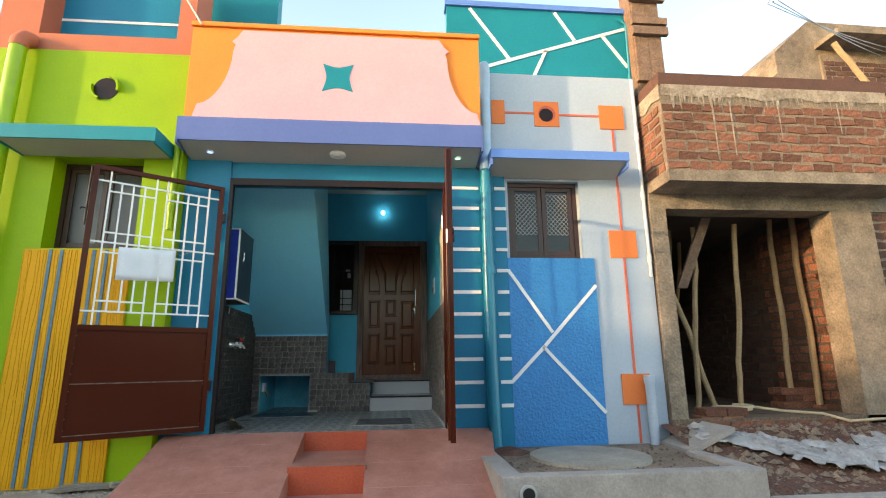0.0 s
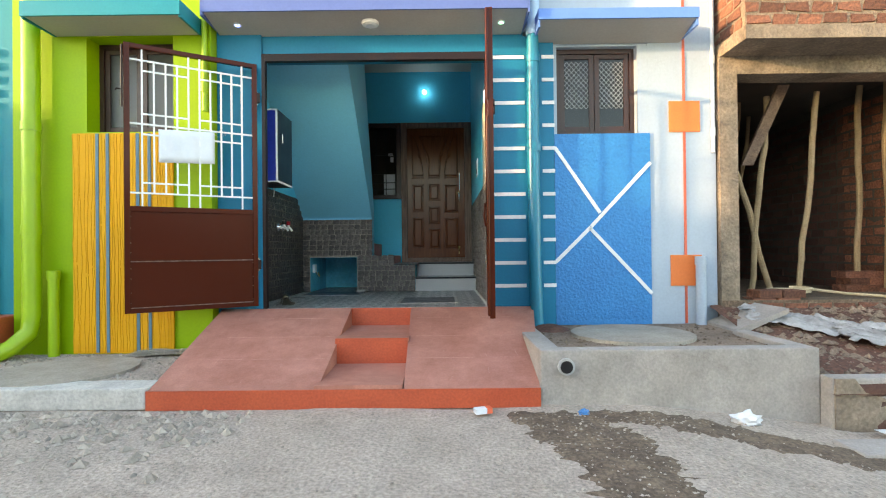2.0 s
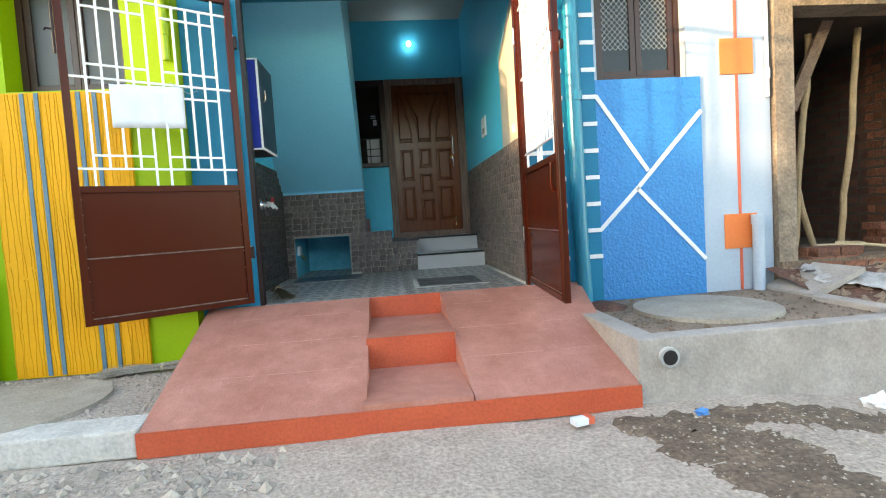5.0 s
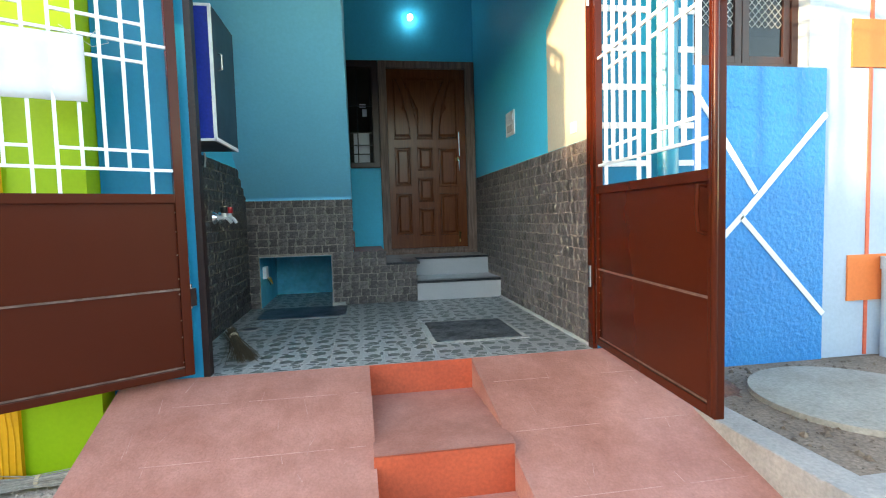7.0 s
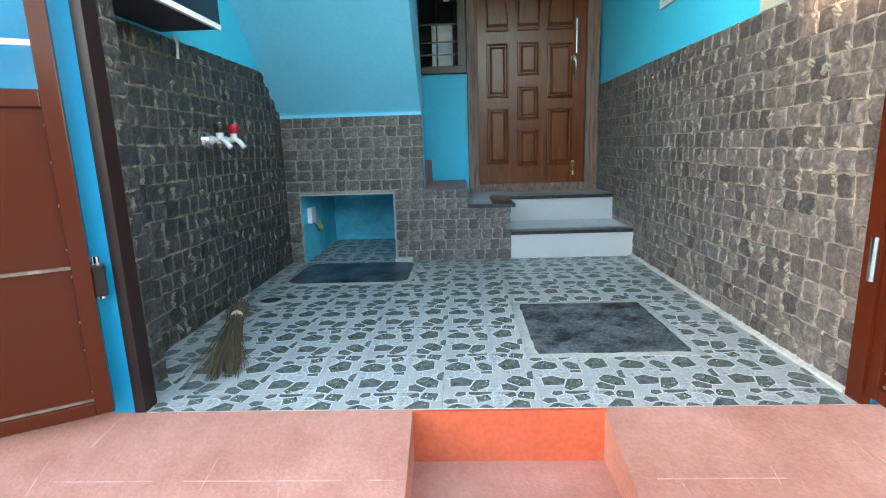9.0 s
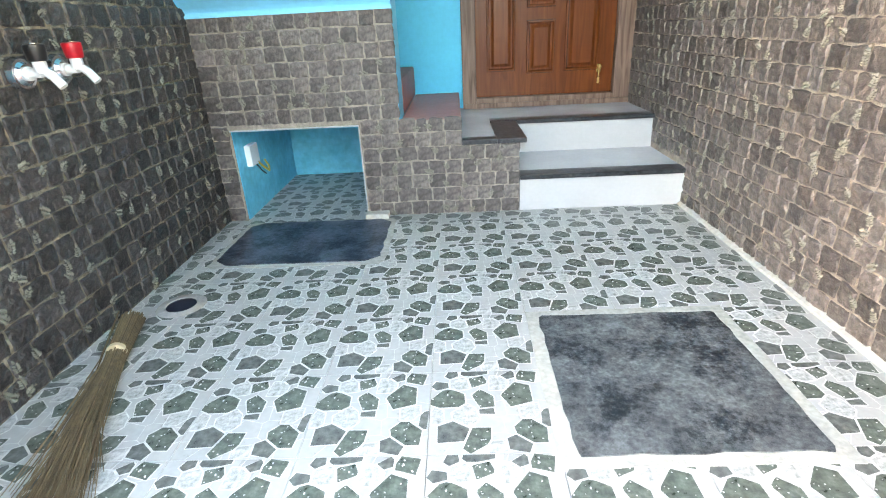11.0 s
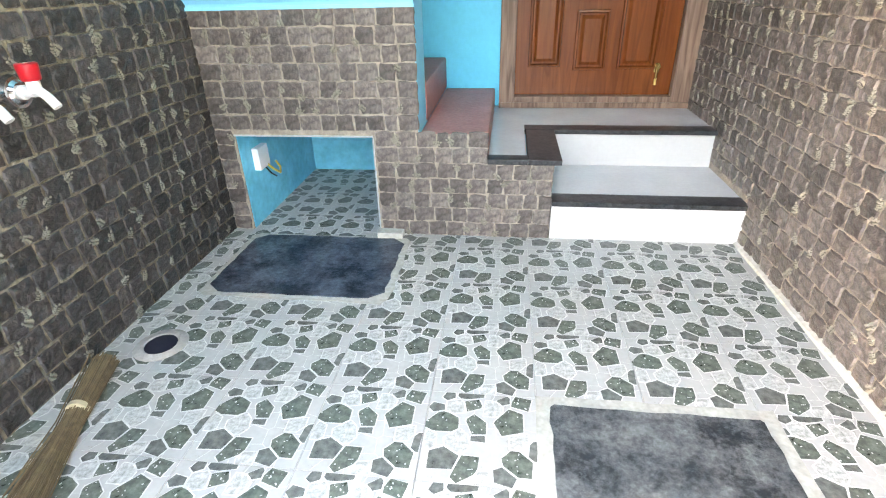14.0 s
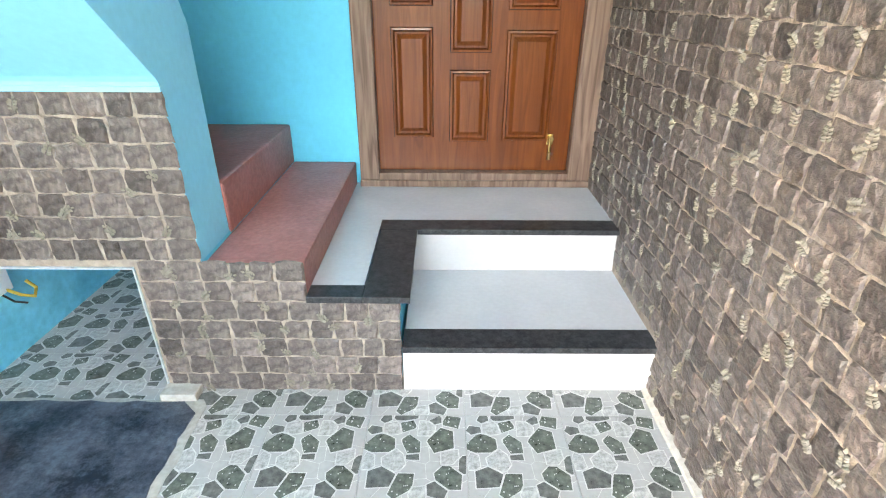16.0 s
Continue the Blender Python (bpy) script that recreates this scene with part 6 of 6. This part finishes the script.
def soil_strip(pts, widths, seed, name, m, label, rise=0.009):
    """A low ragged strip of earth along a line on the ground."""
    bm = bmesh.new()
    rows = []
    n = 92
    for k in range(n + 1):
        s = k / n * (len(pts) - 1)
        i = min(int(s), len(pts) - 2)
        f = s - i
        c = Vector(pts[i]).lerp(Vector(pts[i + 1]), f)
        d = (Vector(pts[i + 1]) - Vector(pts[i])).normalized()
        w = widths[i] * (1 - f) + widths[i + 1] * f
        row = []
        for j in range(13):
            e = j / 6 - 1
            ww = w * (1 + 0.5 * noise.noise((k * 0.18, math.copysign(1.7, e), seed)) + 0.35 * noise.noise((k * 0.7, math.copysign(3.7, e), seed)))
            x, y = c.x - d.y * ww * e, c.y + d.x * ww * e
            z = ground_z(x, y) + rise * (1 - abs(e) ** 3) - 0.012 * abs(e) ** 6 + 0.010 * noise.noise((x * 9, y * 9, seed)) + 0.006 * noise.noise((x * 23, y * 23, seed))
            row.append(bm.verts.new((x, y, z)))
        rows.append(row)
    for a, b in zip(rows, rows[1:]):
        for j in range(12):
            bm.faces.new((a[j], a[j + 1], b[j + 1], b[j]))
    bmesh.ops.recalc_face_normals(bm, faces=bm.faces[:])
    structure(name, bm, m, label, "soil", smooth=True)


soil_strip([(0.70, -1.58), (1.02, -1.80), (1.14, -2.1), (1.17, -2.5), (1.20, -2.9), (1.32, -3.5)], [0.06, 0.34, 0.34, 0.27, 0.24, 0.3], 3, "soil_patch", M_SOIL, "damp brown soil trail across the street")
soil_strip([(1.15, -1.62), (1.6, -1.72), (2.1, -1.88), (2.8, -2.15), (3.8, -2.6)], [0.12, 0.20, 0.20, 0.20, 0.2], 4, "soil_bank", M_SOIL, "damp dark soil along the kerb foot")


def gravel(name, count, seed, field, label, m, lo=0.004, hi=0.022):
    r = random.Random(seed)
    verts, faces = [], []
    octa = ((1, 0, 0), (0, 1, 0), (-1, 0, 0), (0, -1, 0), (0, 0, 1), (0, 0, -0.5))
    tri = ((0, 1, 4), (1, 2, 4), (2, 3, 4), (3, 0, 4), (1, 0, 5), (2, 1, 5), (3, 2, 5), (0, 3, 5))
    for _ in range(count):
        x, y, z = field(r)
        s = lo + (hi - lo) * r.random() ** 3
        a = r.uniform(0, 6.28)
        b = len(verts)
        for o in octa:
            q = [o[i] * s * r.uniform(0.6, 1.3) for i in range(3)]
            verts.append((x + q[0] * math.cos(a) - q[1] * math.sin(a), y + q[0] * math.sin(a) + q[1] * math.cos(a), z + q[2] * 0.7))
        faces += [tuple(b + i for i in t) for t in tri]
    me = bpy.data.meshes.new(name)
    me.from_pydata(verts, [], faces)
    me.materials.append(m)
    tagged(new(name, me), label, "gravel", kind="stuff")


def on_road(r):
    x, y = r.uniform(-4.5, 4.5), r.uniform(-4.4, -1.47)
    return x, y, ground_z(x, y) + 0.002


def by_kerb(r):
    x, y = r.uniform(-4.5, -1.0), -1.50 - abs(r.gauss(0, 0.42))
    return x, y, ground_z(x, y) + 0.003


def on_bed(r):
    x, y = r.uniform(-4.5, -1.85), r.uniform(-1.19, GY - 0.02)
    if (x + 2.74) ** 2 + (y + 0.86) ** 2 < 0.27:
        y = GY - 0.05 - 0.08 * r.random()
    return x, y, 0.133


def by_trail(r):
    x, y = r.gauss(1.35, 0.55), r.uniform(-3.4, -1.5)
    return x, y, ground_z(x, y) + 0.014


def on_mound(r):
    x, y = r.uniform(2.9, 6.5), r.uniform(-1.5, 0.0)
    return x, y, mound_z(x, y)


def in_bed(r):
    x, y = r.uniform(1.1, 2.7), r.uniform(-1.28, 0.05)
    return x, y, 0.337


gravel("road_gravel", 5200, 1, on_road, "loose pale gravel on the street", M_STONE_GRAVEL, 0.003, 0.014)
gravel("kerb_gravel", 1500, 2, by_kerb, "coarse grey gravel along the kerb", M_STONE_GRAVEL, 0.006, 0.046)
gravel("bed_gravel", 1800, 3, on_bed, "grey stone chips before the green house", M_STONE_GRAVEL, 0.005, 0.022)
gravel("soil_stones", 1500, 4, by_trail, "small stones in the damp soil", M_STONE_GRAVEL, 0.003, 0.013)
gravel("mound_stones", 2400, 5, on_mound, "stones and clods on the earth slope", M_BED, 0.006, 0.06)
gravel("bed_stones", 500, 6, in_bed, "crumbs and clods in the earth bed", M_SOIL, 0.005, 0.025)
solid("soil_heap", grid_mesh(steps(1.10, 1.50, 0.03), steps(-0.45, 0.03, 0.03), lambda x, y: 0.331 + 0.05 * max(0.0, 1 - ((x - 1.25) / 0.18) ** 2 - ((y + 0.2) / 0.22) ** 2) + 0.008 * noise.noise((x * 20, y * 20, 1))), M_REDSOIL, "small heap of red soil by the pillar", "soil heap", smooth=True)


def sack(x, y, w, d, turn, seed, label):
    """A crumpled empty woven sack lying over the slope."""
    bm = bmesh.new()
    n, k = 44, 28
    ca, sa = math.cos(turn), math.sin(turn)
    rows = []
    for j in range(k + 1):
        row = []
        for i in range(n + 1):
            u, v = (i / n - 0.5) * w * (1 + 0.22 * noise.noise((j * 0.31, seed * 3.1, 1.0))), (j / k - 0.5) * d * (1 + 0.55 * noise.noise((i * 0.16, seed * 7.3, j * 0.1)))
            px_, py_ = x + u * ca - v * sa, y + u * sa + v * ca
            base = mound_z(px_, py_) if px_ > 2.84 else 0.31
            z = base + 0.022 + 0.035 * abs(noise.noise((u * 5, v * 9, seed))) + 0.03 * noise.noise((u * 2.5, v * 3, seed + 3)) + 0.045 * (1 - abs(noise.noise((u * 4 + v * 9, v * 2, seed + 5)))) ** 4 + 0.02 * abs(noise.noise((u * 14, v * 24, seed + 8)))
            row.append(bm.verts.new((px_, py_, max(z, base + 0.006))))
        rows.append(row)
    for a, b in zip(rows, rows[1:]):
        for i in range(n):
            bm.faces.new((a[i], a[i + 1], b[i + 1], b[i]))
    ob = solid("empty_sack", bm, M_SACK, label, "sack", group="empty sacks", smooth=True)
    ob.modifiers.new("thickness", "SOLIDIFY").thickness = 0.004


sack(3.45, -0.50, 0.95, 0.30, -0.50, 1, "crumpled white woven sack on the earth slope")
sack(3.90, -0.78, 0.75, 0.42, -0.25, 2, "crumpled white woven sack on the earth slope")
sack(4.40, -0.74, 0.80, 0.50, 0.20, 3, "crumpled bluish-white woven sack on the earth slope")
sack(4.80, -0.98, 0.70, 0.45, -0.35, 5, "grey-white woven sack spread on the slope")
sack(5.30, -0.78, 0.90, 0.60, 0.25, 6, "grey-white woven sack spread on the slope")
sack(3.22, -0.22, 0.40, 0.16, -0.6, 4, "folded white sack at the pier foot")
solid("hose", sweep([(3.3 + 0.17 * math.cos(a) * (1 + 0.12 * a / 6) + 0.5, 0.32 + 0.16 * math.sin(a), 0.60 + 0.004 * a) for a in [k * 0.35 for k in range(40)]] + [(4.3, 0.22, 0.60), (4.6, 0.05, 0.58), (4.75, -0.1, 0.52), (5.3, -0.1, 0.54)], 0.014, 8), M_HOSE, "coiled cream hose on the earth floor", "hose", smooth=True)
box_l = thing("cigarette_carton", (0.52, -1.60, 0.0), "small crushed white and red carton on the street", "carton", m=pose(0.52, -1.60, 0.012, 0, 0, 15))
part("carton_body", boxes((-0.055, 0.055, -0.03, 0.03, 0.0, 0.035), bevel=0.005), M_PAPER, box_l, local=True)
part("carton_band", boxes((0.02, 0.056, -0.031, 0.031, 0.002, 0.036)), M_LINE, box_l, "red band", local=True)


def scrap(name, x, y, r, h, m, label, seed):
    bm = bmesh.new()
    bmesh.ops.create_icosphere(bm, subdivisions=3, radius=1.0)
    for v in bm.verts:
        k = 1 + 0.5 * noise.noise(v.co * 2.3 + Vector((seed, 0, 0)))
        v.co = Vector((x + v.co.x * r * k, y + v.co.y * r * 0.8 * k, ground_z(x, y) + max(-0.003, h * (v.co.z + 0.5) * k)))
    solid(name, bm, m, label, "litter", group="litter on the street")


scrap("plastic_bag", 2.22, -1.60, 0.085, 0.05, M_PIPE_W, "crumpled white plastic bag on the soil", 1)
scrap("lime_heap", 3.42, -1.78, 0.34, 0.045, M_PIPE_W, "spilt white lime at the foot of the brick kerb", 4)
scrap("plastic_sheet", 3.02, -2.02, 0.13, 0.04, M_PIPE_W, "torn white plastic sheet on the soil", 9)
scrap("plastic_scrap", 1.17, -1.62, 0.035, 0.02, mat("blue_plastic", (0.05, 0.25, 0.6), 0.4), "torn blue plastic scrap by the kerb", 2)
solid("broken_slab", boxes((2.62, 2.98, -2.05, -1.80, -0.17, -0.10), bevel=0.012), M_CONC, "broken grey cement slab on the street", "slab")
